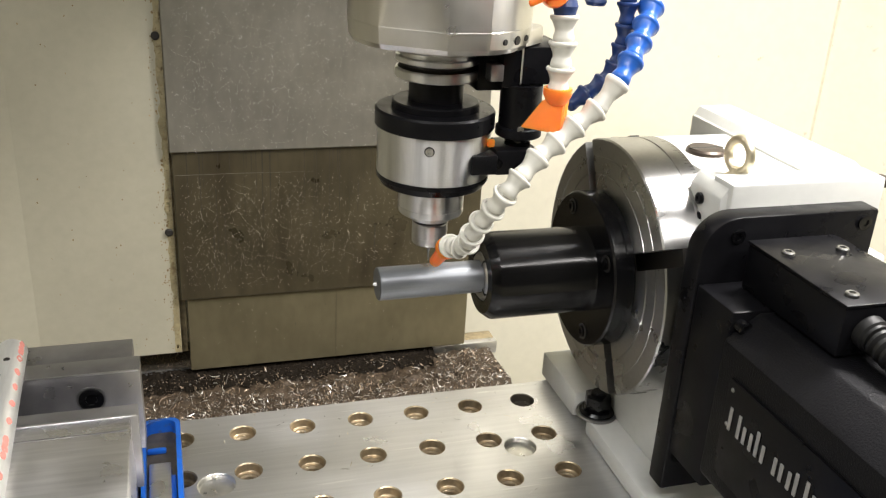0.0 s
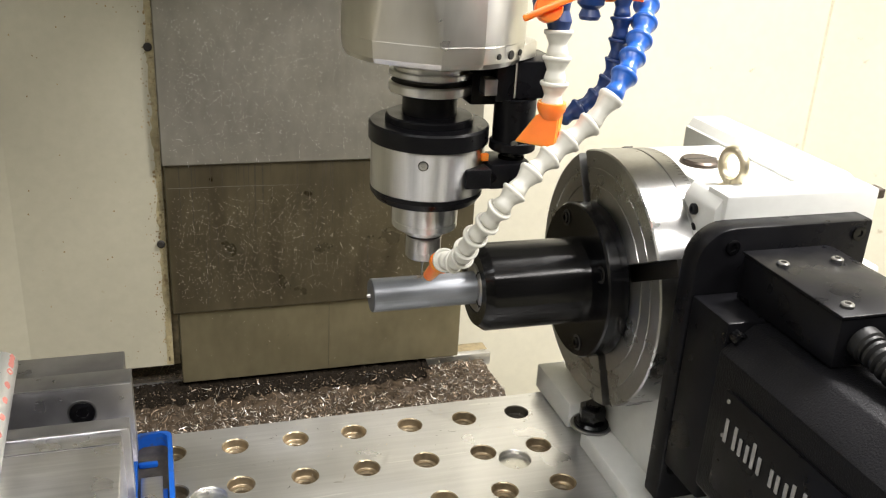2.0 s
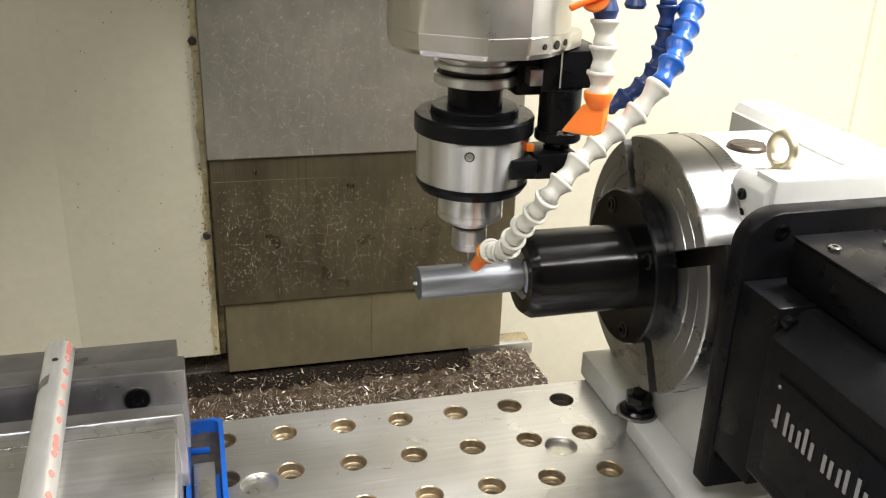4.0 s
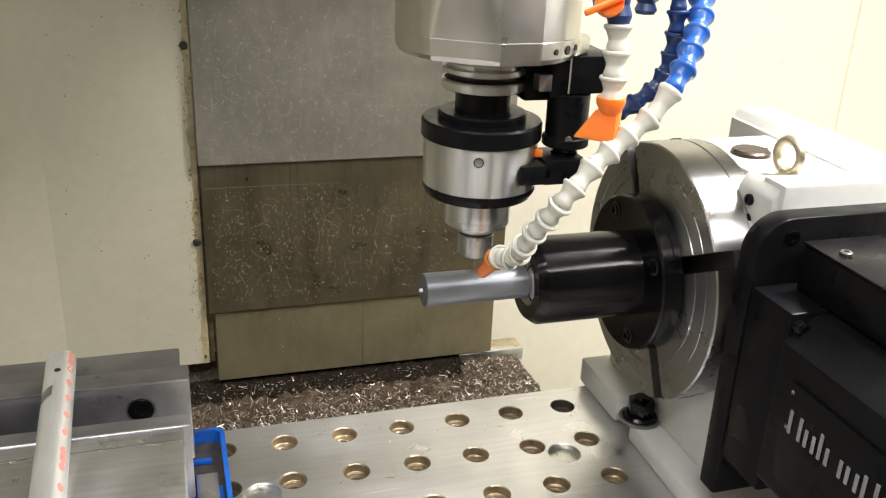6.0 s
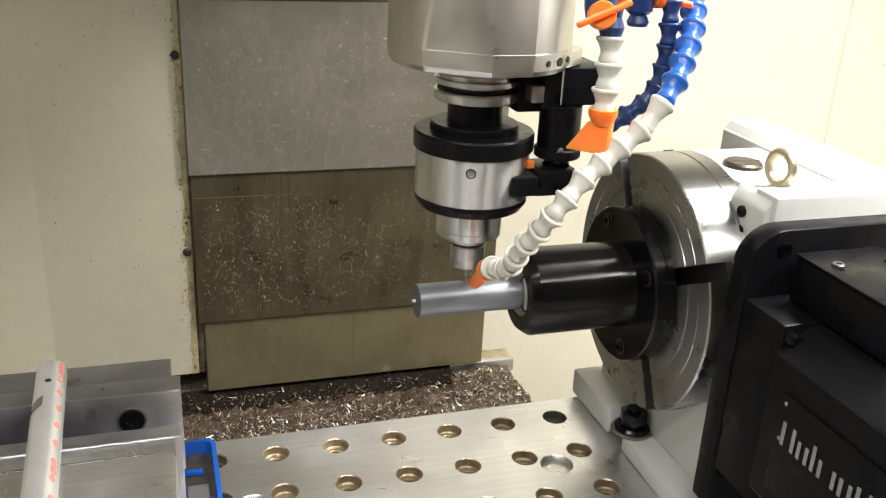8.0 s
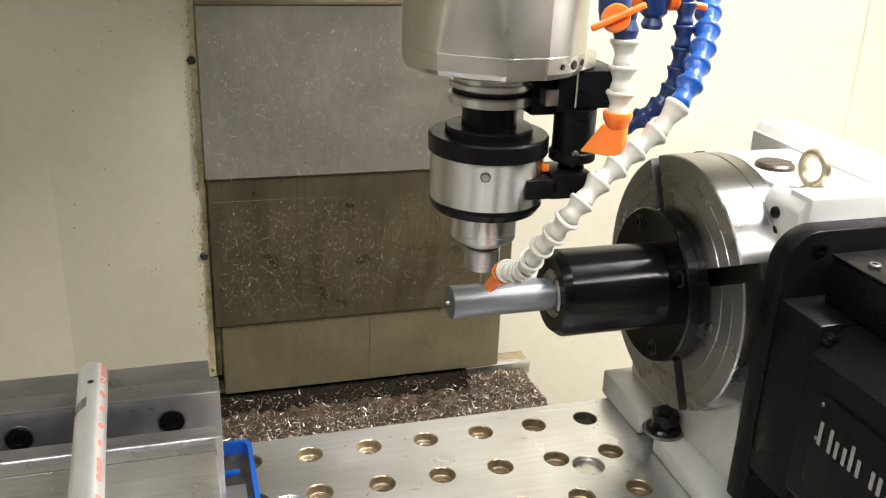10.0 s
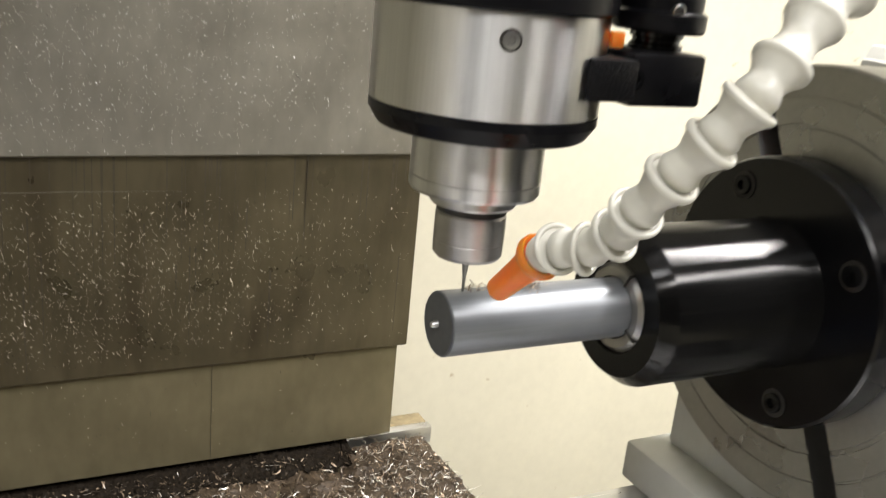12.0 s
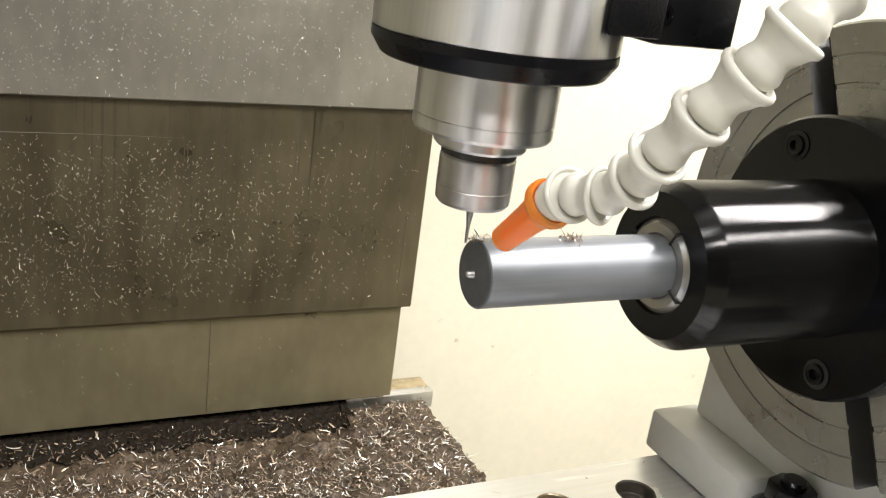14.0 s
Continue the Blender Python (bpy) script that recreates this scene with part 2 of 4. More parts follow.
def prism(outline, lo, hi, plane="xy", bevel=0.0, seg=2):
    """An outline of 2D points drawn out between two levels of the third axis."""
    bm = bmesh.new()

    def at(u, v, w):
        return {"xy": (u, v, w), "xz": (u, w, v), "yz": (w, u, v)}[plane]
    a = [bm.verts.new(at(u, v, lo)) for u, v in outline]
    b = [bm.verts.new(at(u, v, hi)) for u, v in outline]
    bm.faces.new(a)
    bm.faces.new(b[::-1])
    for k in range(len(a)):
        bm.faces.new([a[k], b[k], b[(k + 1) % len(a)], a[(k + 1) % len(a)]])
    bmesh.ops.recalc_face_normals(bm, faces=bm.faces)
    if bevel:
        bmesh.ops.bevel(bm, geom=[e for e in bm.edges if e.calc_face_angle(0) > 0.5], offset=bevel, segments=seg, affect="EDGES", profile=0.5)
    return bm


def rounded(u0, u1, v0, v1, r, n=6, corners=(1, 1, 1, 1)):
    """A rectangle's outline with round corners: low-low, high-low, high-high, low-high."""
    out = []
    for k, (cu, cv, a) in enumerate(((u0, v0, 180), (u1, v0, 270), (u1, v1, 0), (u0, v1, 90))):
        if not corners[k]:
            out.append((cu, cv))
            continue
        mu, mv = cu + (r if cu == u0 else -r), cv + (r if cv == v0 else -r)
        out += [(mu + r * math.cos(radians(a + 90 * j / n)), mv + r * math.sin(radians(a + 90 * j / n))) for j in range(n + 1)]
    return out


def cap_screw(parent, at, axis, r=0.005, h=0.004, mat="screw", name="screw", dome=True):
    """A socket-head screw with its hexagon hole."""
    bm = lathe([(r * 0.48, h * 0.35), (r * 0.5, h), (r * 0.8, h), (r, h * 0.72 if dome else h * 0.92), (r, -0.001)], at, axis, 20, closed=False)
    turn = Vector((0, 0, 1)).rotation_difference(Vector(axis).normalized()).to_matrix().to_4x4()
    bm2 = bmesh.new()
    vs = [bm2.verts.new(Matrix.Translation(at) @ turn @ Vector((r * 0.5 * math.cos(k * math.pi / 3), r * 0.5 * math.sin(k * math.pi / 3), h * 0.35))) for k in range(6)]
    bm2.faces.new(vs)
    return part(name, merge(bm, bm2), mat, parent)


# ---- the enclosure of the machine ----
from mathutils import geometry

AX, AY, AZ = -0.1155, -0.0603, 0.1602      # the spindle's axis in x, and the axis of the rotary table in y and z


def structure(name, bm, mat, label, category):
    return tagged(part(name, bm, mat, angle=5), label, category, kind="structure")


structure("wall_back", prism([(0.06, 0.55), (0.706, 0.55), (0.7295, 0.5715), (0.7295, 0.59), (0.70, 0.57), (0.06, 0.57)], -1.0, 1.0), "cream", "cream painted sheet-metal back wall of the machine", "wall")
structure("wall_corner", prism([(0.7285, 0.5712), (1.10, 0.30), (1.12, 0.32), (0.7298, 0.60)], -1.0, 1.0), "cream", "cream painted slanting corner panel of the machine", "wall")
structure("wall_side", box(1.10, 1.12, -0.85, 0.299, -1.0, 1.0), "cream", "cream painted sheet-metal side wall of the machine", "wall")
left = structure("wall_column", prism([(-1.10, 0.2825), (-0.47, 0.4375), (-0.2997, 0.4375), (-0.2997, 0.4575), (-0.48, 0.4575), (-1.10, 0.3025)], -0.161, 1.0), "cream_dimmed", "cream painted panel beside the column with rust along its edge", "wall")
structure("wall_far_side", box(-1.12, -1.10, -0.85, 0.32, -1.0, 1.0), "cream", "cream painted sheet-metal side wall of the machine", "wall")
structure("wall_rear", box(-1.10, 0.06, 0.60, 0.62, -1.0, 1.0), "cream", "plain rear wall of the machine behind the covers", "wall")
# unseen front panel, added for the spindle's steel to reflect
structure("wall_front_apron", box(-1.12, 1.12, -0.87, -0.85, -1.0, 0.06), "cream", "unseen cream front panel added as a reflector for the steel", "wall")
# unseen roof, kept dark for reflections and cut back to admit shop light
structure("ceiling", box(-1.12, 1.12, -0.46, 0.62, 1.0, 1.02), "shop_floor", "unseen dull grey roof of the machine, shaped for the light", "ceiling")
structure("floor", box(-3.5, 3.5, -4.0, 0.62, -1.04, -1.0), "shop_floor", "grey shop floor under the machine", "floor")
structure("shop_wall_front", box(-3.5, 3.5, -4.0, -3.95, -1.0, 2.2), "shop", "plain shop wall behind the open machine door", "wall")
structure("shop_wall_west", box(-3.5, -3.45, -3.95, 0.62, -1.0, 2.2), "shop", "plain shop wall", "wall")
structure("shop_wall_east", box(3.45, 3.5, -3.95, 0.62, -1.0, 2.2), "shop", "plain shop wall", "wall")
structure("shop_ceiling", box(-3.5, 3.5, -4.0, 0.62, 2.2, 2.24), "shop", "plain shop ceiling", "ceiling")

# rusty seal strip between the panel and the telescopic cover, with dark bolt heads
seal = thing("seal_strip", "rust-stained seal strip along the cream panel edge", "seal", (-0.2945, 0.455, 0.1), kind="structure")
part("strip", box(-0.3050, -0.2915, 0.4580, 0.47, -0.172, 0.6, 0.001), "rust_edge", seal)
rng = random.Random(3)
bm = bmesh.new()
side = []
for k in range(161):
    z = -0.160 + 0.60 * k / 160
    wide = 0.0075 + 0.0045 * noise.noise((z * 30, 2, 0)) + 0.0025 * noise.noise((z * 110, 5, 0))
    side.append((bm.verts.new((-0.2999 - max(wide, 0.001), 0.4370, z)), bm.verts.new((-0.2999, 0.4370, z))))
for (a, b), (c, d) in zip(side, side[1:]):
    bm.faces.new((a, b, d, c))
part("stain_band", bm, "edge_stain", seal, "yellowed rusty stain along the edge")
for z in (0.254, 0.011, 0.49):
    part("bolt_head", lathe([(0.0, 0.004), (0.0035, 0.004), (0.005, 0.0025), (0.005, 0.0)], (-0.3058, 0.4375, z), (0, -1, 0), 10), "shade_and_marks", seal)
bm = bmesh.new()
for k in range(420):
    x, z = -0.3004 - abs(rng.gauss(0, 0.008)), rng.uniform(-0.158, 0.42)
    r = rng.uniform(0.0004, 0.0012) if k % 17 else rng.uniform(0.0014, 0.0024)
    c = [bm.verts.new((x + r * rng.uniform(0.5, 1) * math.cos(a * 1.05), 0.4370, z + 1.4 * r * rng.uniform(0.5, 1) * math.sin(a * 1.05))) for a in range(6)]
    bm.faces.new(c)
for k in range(60):
    x, z = rng.uniform(-0.46, -0.30), rng.uniform(-0.158, 0.42)
    r = rng.uniform(0.0005, 0.0014)
    c = [bm.verts.new((x + r * rng.uniform(0.5, 1) * math.cos(a * 1.05), 0.4370, z + 1.2 * r * rng.uniform(0.5, 1) * math.sin(a * 1.05))) for a in range(6)]
    bm.faces.new(c)
tagged(part("rust_spot", bm, "stain"), "small rust and oil spots on the cream panel", "rust spots", kind="stuff")


def slivers(count, place, size, seed, width=0.16, curl=1.6):
    """Many thin curled chips; place(rng) gives a point, a normal and a way along the surface."""
    r = random.Random(seed)
    verts, faces = [], []
    for _ in range(count):
        p, nrm, way = place(r)
        long = size * r.lognormvariate(0, 0.5)
        wide = size * width * r.uniform(0.6, 1.5)
        bend = r.uniform(0.2, curl)
        side = nrm.cross(way).normalized()
        tilt = r.uniform(-0.5, 0.5)
        wdir = (side * math.cos(tilt) + nrm * math.sin(tilt)).normalized()
        base = len(verts)
        steps = 4
        arc, spin = bend / max(steps, 1), r.choice((-1, 1))
        flat = r.random() < 0.5
        d, q = way.copy(), p.copy()
        for k in range(steps + 1):
            w = wide * (0.35 if k in (0, steps) else 1)
            verts += [tuple(q - wdir * w / 2), tuple(q + wdir * w / 2)]
            q = q + d * long / steps
            d = (Matrix.Rotation(arc * spin, 3, nrm if flat else side) @ d).normalized()
            if not flat:
                q = q + nrm * 0.0001
        for k in range(steps):
            a = base + 2 * k
            faces.append((a, a + 1, a + 3, a + 2))
    me = bpy.data.meshes.new("chips")
    me.from_pydata(verts, [], faces)
    return me


def chips(name, me, mat, parent, label, category="metal chips"):
    me.materials.append(M[mat])
    ob = new(name, me)
    if parent:
        me.transform(Matrix.Translation(-BASE[parent]))
        ob.parent = parent
        BASE[ob] = BASE[parent]
        return tagged(ob, label, kind="stuff")
    return tagged(ob, label, category, kind="stuff")


# ---- telescopic column cover ----
def cover_panel(mat, name, label, x0, x1, z0, z1, y, count, seed, zone):
    t = thing(name, label, "way cover", ((x0 + x1) / 2, y, z0), group="telescopic column covers")
    part("sheet", box(x0, x1, y, y + 0.022, z0, z1, 0.0012, 1), mat, t)

    def where(r):
        u = r.random()
        z = zone[0] + (zone[1] - zone[0]) * (r.betavariate(1.6, 1.6) if u < 0.75 else r.random())
        x = x0 + 0.006 + (x1 - x0 - 0.012) * (r.betavariate(1.15, 2.1) if u < 0.8 else r.random())
        a = r.gauss(-1.3, 0.7)
        return Vector((x, y - 0.0006, z)), Vector((0, -1, 0)), Vector((math.cos(a), 0, math.sin(a)))
    chips("clinging_chip", slivers(int(count), where, 0.0013 if zone[1] > 0.2 else 0.0016, seed, 0.16), "chip" if zone[1] > 0.2 else "chip_fine", t, "tiny bright chips stuck to the oily sheet")
    return t


cover_low = cover_panel("cover", "bottom_cover", "plain oily sheet-steel bottom panel of the column cover", -0.2900, 0.0930, -0.189, -0.06, 0.4345, 60, 11, (-0.18, -0.09))
cover_mid = cover_panel("cover_mid", "middle_cover", "stained sheet-steel cover panel speckled with bright chips", -0.297, 0.1012, -0.0870, 0.135, 0.430, 3200, 12, (-0.075, 0.081))
cover_top = cover_panel("cover_top", "upper_cover", "dull grey sheet-steel cover panel with scattered chips", -0.299, 0.1035, 0.112, 0.3175, 0.4255, 3000, 13, (0.112, 0.31))
# dried runs, a long scratch where the chips begin, and a seam on the bottom sheet
rr = random.Random(19)
bm = bmesh.new()
for k in range(48):
    x = -0.29 + 0.385 * rr.random()
    z1 = rr.choice((0.111, 0.111, rr.uniform(0.0, 0.10)))
    z0, w = z1 - rr.uniform(0.02, 0.11), rr.uniform(0.0003, 0.0011)
    z0 = max(z0, -0.085)
    bm.faces.new([bm.verts.new(v) for v in ((x - w, 0.4298, z1), (x + w, 0.4298, z1), (x + w * 0.5, 0.4298, (z0 + z1) / 2), (x + w * 0.2, 0.4298, z0), (x - w * 0.6, 0.4298, z0), (x - w * 0.8, 0.4298, (z0 + z1) / 2))])
tagged(part("oil_run", bm, "oil_run", cover_mid, "thin dark runs of dried oil"), kind="stuff")
part("scratch", prism([(-0.294, 0.0822), (-0.21, 0.0820), (-0.125, 0.0806), (-0.21, 0.0823), (-0.294, 0.0826)], 0.4297, 0.4299, "xz"), "cover_top", cover_mid, "fine bright scratch across the sheet")
part("seam", box(-0.0955, -0.0950, 0.4342, 0.4346, -0.186, -0.088), "oil_run", cover_low, "fine dark line down the sheet")
part("top_lip", box(-0.299, 0.1035, 0.4235, 0.4475, 0.3175, 0.3215, 0.0006, 1), "cover", cover_top)
head_cover = thing("head_cover", "cream painted sheet above the column cover", "machine cover", (-0.1, 0.5, 0.33), kind="structure")
part("sheet", box(-0.302, 0.11, 0.437, 0.46, 0.3225, 0.62, 0.001, 1), "cream", head_cover)

# ---- saddle with its bed of chips ----
saddle = thing("saddle", "steel saddle cover buried under a bed of chips", "way cover", (-0.15, 0.2, -0.25))
part("body", box(-0.62, 0.132, -0.30, 0.436, -0.30, -0.203, 0.002, 1), "cover", saddle)
part("ledge", box(-0.62, -0.20, 0.4575, 0.530, -0.245, -0.196, 0.002, 2), "grime", saddle, "rusty ledge behind the chips")
part("ledge", box(0.02, 0.1472, 0.4575, 0.480, -0.245, -0.1958, 0.002, 2), "rust_edge", saddle, "rusty ledge behind the chips")
part("ledge_edge", box(0.030, 0.1480, 0.4450, 0.4570, -0.2150, -0.1952, 0.0015, 2), "vise", saddle, "bright steel edge of the ledge")
part("ledge_edge", box(-0.62, -0.2925, 0.4450, 0.4570, -0.2150, -0.1952, 0.0015, 2), "vise", saddle, "bright steel edge of the ledge")
part("seat", box(-0.55, 0.05, -0.35, 0.436, -1.0, -0.302), "cover", saddle)


def mound(x, y):
    return -0.2015 + 0.004 * noise.noise((x * 22, y * 22, 1.0)) + 0.005 * noise.noise((x * 60, y * 60, 4.0)) + 0.0025 * noise.noise((x * 190, y * 190, 2.0)) + 0.003


bm = bmesh.new()
nx, ny = 190, 110
grid = [[bm.verts.new((-0.60 + 0.731 * i / nx + 0.004 * noise.noise((i * 3.1, j * 3.3, 0)) * (i == nx), 0.0 + 0.434 * j / ny, mound(-0.60 + 0.731 * i / nx, 0.434 * j / ny))) for j in range(ny + 1)] for i in range(nx + 1)]
for i in range(nx):
    for j in range(ny):
        bm.faces.new((grid[i][j], grid[i + 1][j], grid[i + 1][j + 1], grid[i][j + 1]))
tagged(part("chip_bed", bm, "bed", saddle, "dark packed bed of oily chips"), kind="stuff")
# strip painted black where the cover's shadow falls on the chips
bm = bmesh.new()
def strip_point(i, j):
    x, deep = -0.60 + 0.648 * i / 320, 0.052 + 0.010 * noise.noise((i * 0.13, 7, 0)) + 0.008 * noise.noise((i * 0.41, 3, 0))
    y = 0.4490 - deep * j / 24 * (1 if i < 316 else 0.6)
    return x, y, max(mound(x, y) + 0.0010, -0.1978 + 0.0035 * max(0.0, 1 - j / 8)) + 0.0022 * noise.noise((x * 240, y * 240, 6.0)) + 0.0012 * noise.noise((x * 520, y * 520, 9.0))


col = [[bm.verts.new(strip_point(i, j)) for j in range(25)] for i in range(321)]
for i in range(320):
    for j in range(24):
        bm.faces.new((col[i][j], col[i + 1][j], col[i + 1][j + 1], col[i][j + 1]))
part("oil_pool", bm, "sludge", saddle, "black strip painted as the shadow under the cover")


def on_bed(r, bright=True):
    x, y = r.uniform(-0.46, 0.130), 0.02 + 0.41 * r.random()
    # chips thinned along the cover so the painted shadow stays dark
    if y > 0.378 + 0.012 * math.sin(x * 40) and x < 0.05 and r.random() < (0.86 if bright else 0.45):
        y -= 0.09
    a = r.uniform(0, 6.28)
    tip = Vector((r.gauss(0, 0.35), r.gauss(0, 0.35), 1)).normalized()
    way = Vector((math.cos(a), math.sin(a), r.gauss(0.1, 0.25)))
    return Vector((x, y, mound(x, y) + r.uniform(0.0, 0.004))), tip, (way - tip * way.dot(tip)).normalized()


def on_ledge(r):
    x, y, a = r.uniform(-0.45, -0.285), r.uniform(0.458, 0.505), r.uniform(0, 6.28)
    tip = Vector((r.gauss(0, 0.4), r.gauss(0, 0.4), 1)).normalized()
    way = Vector((math.cos(a), math.sin(a), 0.1))
    return Vector((x, y, -0.1955 + r.uniform(0, 0.003))), tip, (way - tip * way.dot(tip)).normalized()


chips("ledge_chip", slivers(700, on_ledge, 0.0042, 24, 0.2, 2.4), "chip_dark", saddle, "oily chips on the ledge")
chips("loose_chip", slivers(9500, on_bed, 0.0050, 21, 0.13, 2.6), "chip", saddle, "curled bright metal chips lying in a bed")
chips("long_chip", slivers(520, lambda r: on_bed(r, False), 0.0095, 23, 0.10, 2.4), "chip", saddle, "long curled bright chips")
chips("dark_chip", slivers(15000, lambda r: on_bed(r, False), 0.0044, 22, 0.24, 2.2), "chip_dark", saddle, "oily brown chips lying in a bed")


# ---- machine table and fixture plate ----
table = thing("machine_table", "cast machine table under the fixture plate", "machine table", (-0.1, -0.16, -0.06))
part("slab", box(-0.75, 0.45, -0.36, 0.018, -0.203, -0.0254, 0.003), "vise", table)

plate = thing("fixture_plate", "machined aluminium fixture plate with a grid of bored holes", "fixture plate", (-0.15, -0.15, -0.0254))
HOLES = []
for row in range(5):
    for col in range(-7, 2):
        HOLES.append((0.0508 * col, -0.0535 * row, 0.0112))
BIG = [(-0.0277, -0.0686, 0.0140), (-0.2797, -0.066, 0.0150)]
PX0, PX1, PY0, PY1 = -0.42, 0.42, -0.34, 0.0285


def holed_sheet(x0, x1, y0, y1, holes, z):
    """The plate's flat top, cut open at each round hole."""
    n = 32
    pts = [Vector(p) for p in ((x0, y0), (x1, y0), (x1, y1), (x0, y1))]
    edges = [(0, 1), (1, 2), (2, 3), (3, 0)]
    for hx, hy, hr in holes:
        first = len(pts)
        pts += [Vector((hx + hr * math.cos(2 * math.pi * k / n), hy + hr * math.sin(2 * math.pi * k / n))) for k in range(n)]
        edges += [(first + k, first + (k + 1) % n) for k in range(n)]
    vs, _, fs, _, _, _ = geometry.delaunay_2d_cdt(pts, edges, [], 0, 0.000001)
    bm = bmesh.new()
    bv = [bm.verts.new((v.x, v.y, z)) for v in vs]
    for f in fs:
        c = sum((vs[i] for i in f), Vector((0, 0))) / len(f)
        if not any(math.hypot(c.x - hx, c.y - hy) < hr * 0.995 for hx, hy, hr in holes):
            bm.faces.new([bv[i] for i in f])
    return bm


clear = [h for h in HOLES if all(math.hypot(h[0] - bx, h[1] - by) > h[2] + br - 0.0005 for bx, by, br in BIG) and h[0] < 0.02]
top = holed_sheet(PX0, PX1, PY0, PY1, clear + BIG, 0.0)
part("top", top, "plate", plate)
part("body", box(PX0, PX1, PY0, PY1, -0.0254, -0.0232, 0.0), "plate", plate)
rim = bmesh.new()
for (xa, ya), (xb, yb) in (((PX0, PY0), (PX1, PY0)), ((PX1, PY0), (PX1, PY1)), ((PX1, PY1), (PX0, PY1)), ((PX0, PY1), (PX0, PY0))):
    rim.faces.new([rim.verts.new(v) for v in ((xa, ya, -0.024), (xb, yb, -0.024), (xb, yb, 0), (xa, ya, 0))])
part("edge", rim, "plate", plate)
for hx, hy, hr in clear:
    # the one hole nearest the rotary table is coloured darker
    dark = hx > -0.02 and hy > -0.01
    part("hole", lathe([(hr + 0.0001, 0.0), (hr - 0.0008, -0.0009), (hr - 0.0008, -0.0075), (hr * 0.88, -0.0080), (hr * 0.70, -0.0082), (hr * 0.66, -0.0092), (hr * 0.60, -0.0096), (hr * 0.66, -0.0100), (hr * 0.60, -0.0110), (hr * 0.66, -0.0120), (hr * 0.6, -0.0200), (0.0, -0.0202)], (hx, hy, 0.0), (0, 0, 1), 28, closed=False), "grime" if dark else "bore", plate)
for bx, by, br in BIG:
    part("shallow_bore", lathe([(br + 0.0001, 0.0), (br - 0.0006, -0.0007), (br - 0.0006, -0.0046), (br * 0.86, -0.0052), (br * 0.5, -0.0046), (0.0, -0.0050)], (bx, by, 0.0), (0, 0, 1), 36, closed=False), "cap", plate, "bright shallow counterbore")


def on_plate(r):
    x, y = r.uniform(-0.30, 0.03), r.triangular(-0.15, 0.026, 0.026)
    a = r.uniform(0, 6.28)
    return Vector((x, y, 0.0004)), Vector((0, 0, 1)), Vector((math.cos(a), math.sin(a), 0))


chips("stray_chip", slivers(90, on_plate, 0.0022, 41, 0.2, 2.0), "chip_fine", plate, "a few stray chips on the plate")

rr = random.Random(52)
bm = bmesh.new()
for k in range(90):
    x, y, a = rr.uniform(-0.30, 0.03), rr.uniform(-0.16, 0.02), rr.gauss(0.15, 0.35)
    if any(math.hypot(x - hx, y - hy) < hr + 0.012 for hx, hy, hr in clear + BIG):
        continue
    h, w = rr.uniform(0.003, 0.010), rr.uniform(0.00008, 0.00022)
    c, t_ = math.cos(a), math.sin(a)
    bm.faces.new([bm.verts.new((x + u * c - v * t_, y + u * t_ + v * c, 0.00025)) for u, v in ((-h, 0), (0, -w), (h, 0), (0, w))])
tagged(part("scratch", bm, "scratch", plate, "fine bright scratches"), kind="stuff")

# ---- rotary table on the plate ----
rotary = thing("rotary_table", "pale grey enamelled rotary table bolted to the plate", "rotary table", (0.12, AY, 0.0))
part("base_foot", prism([(0.0345, 0.0395), (0.0345, -0.0365), (0.215, -0.0365), (0.215, 0.0395)], 0.0006, 0.0255, "xy", 0.0025), "casting", rotary)
part("front_foot", prism([(0.0345, -0.0630), (0.0325, -0.1800), (0.215, -0.1960), (0.215, -0.0370), (0.055, -0.0370), (0.055, -0.0480)], 0.0006, 0.0172, "xy", 0.0022), "casting", rotary)
part("body", prism(rounded(-0.158, -0.014, 0.0165, 0.257, 0.012, 5, (0, 0, 1, 1)), 0.0765, 0.155, "yz", 0.003), "casting", rotary)
part("front_block", box(0.0690, 0.1960, -0.1614, -0.1360, 0.19, 0.2630, 0.0025), "casting", rotary)
part("shoulder", prism([(0.0645, 0.225), (0.0765, 0.205), (0.0775, 0.205), (0.0775, 0.2565), (0.0695, 0.2600), (0.0635, 0.251)], -0.157, -0.1165, "xz", 0.0015), "casting", rotary)
part("gusset", prism([(0.030, 0.0252), (0.030, 0.10), (0.0, 0.16), (-0.12, 0.16), (-0.155, 0.0168), (-0.0372, 0.0168), (-0.0372, 0.0252)], 0.058, 0.0768, "yz", 0.003), "casting", rotary)
part("side_rail", prism([(0.1500, 0.20), (0.1500, 0.2590), (0.1512, 0.2595), (0.1560, 0.2675), (0.187, 0.2675), (0.196, 0.261), (0.196, 0.20)], -0.1364, 0.030, "xz", 0.0010), "casting", rotary, "raised rail along the casting")
part("back_case", box(0.1552, 0.2145, -0.1615, 0.0385, 0.027, 0.2005, 0.004), "casting", rotary)
plug = part("filler_plug", lathe([(0, 0.0045), (0.0130, 0.0045), (0.0150, 0.003), (0.0155, 0.0)], (0.1035, -0.0697, 0.2565), (0, 0, 1), 40), "plug", rotary, "dark slotted filler plug")
part("slot", box(0.089, 0.118, -0.0705, -0.0689, 0.2600, 0.2612, 0.0002, 1), "shade_and_marks", plug)
eye = thing("eye_bolt", "yellow zinc-plated lifting eye bolt on the rotary table", "eye bolt", (0.0925, -0.1287, 0.257))
bm = bmesh.new()
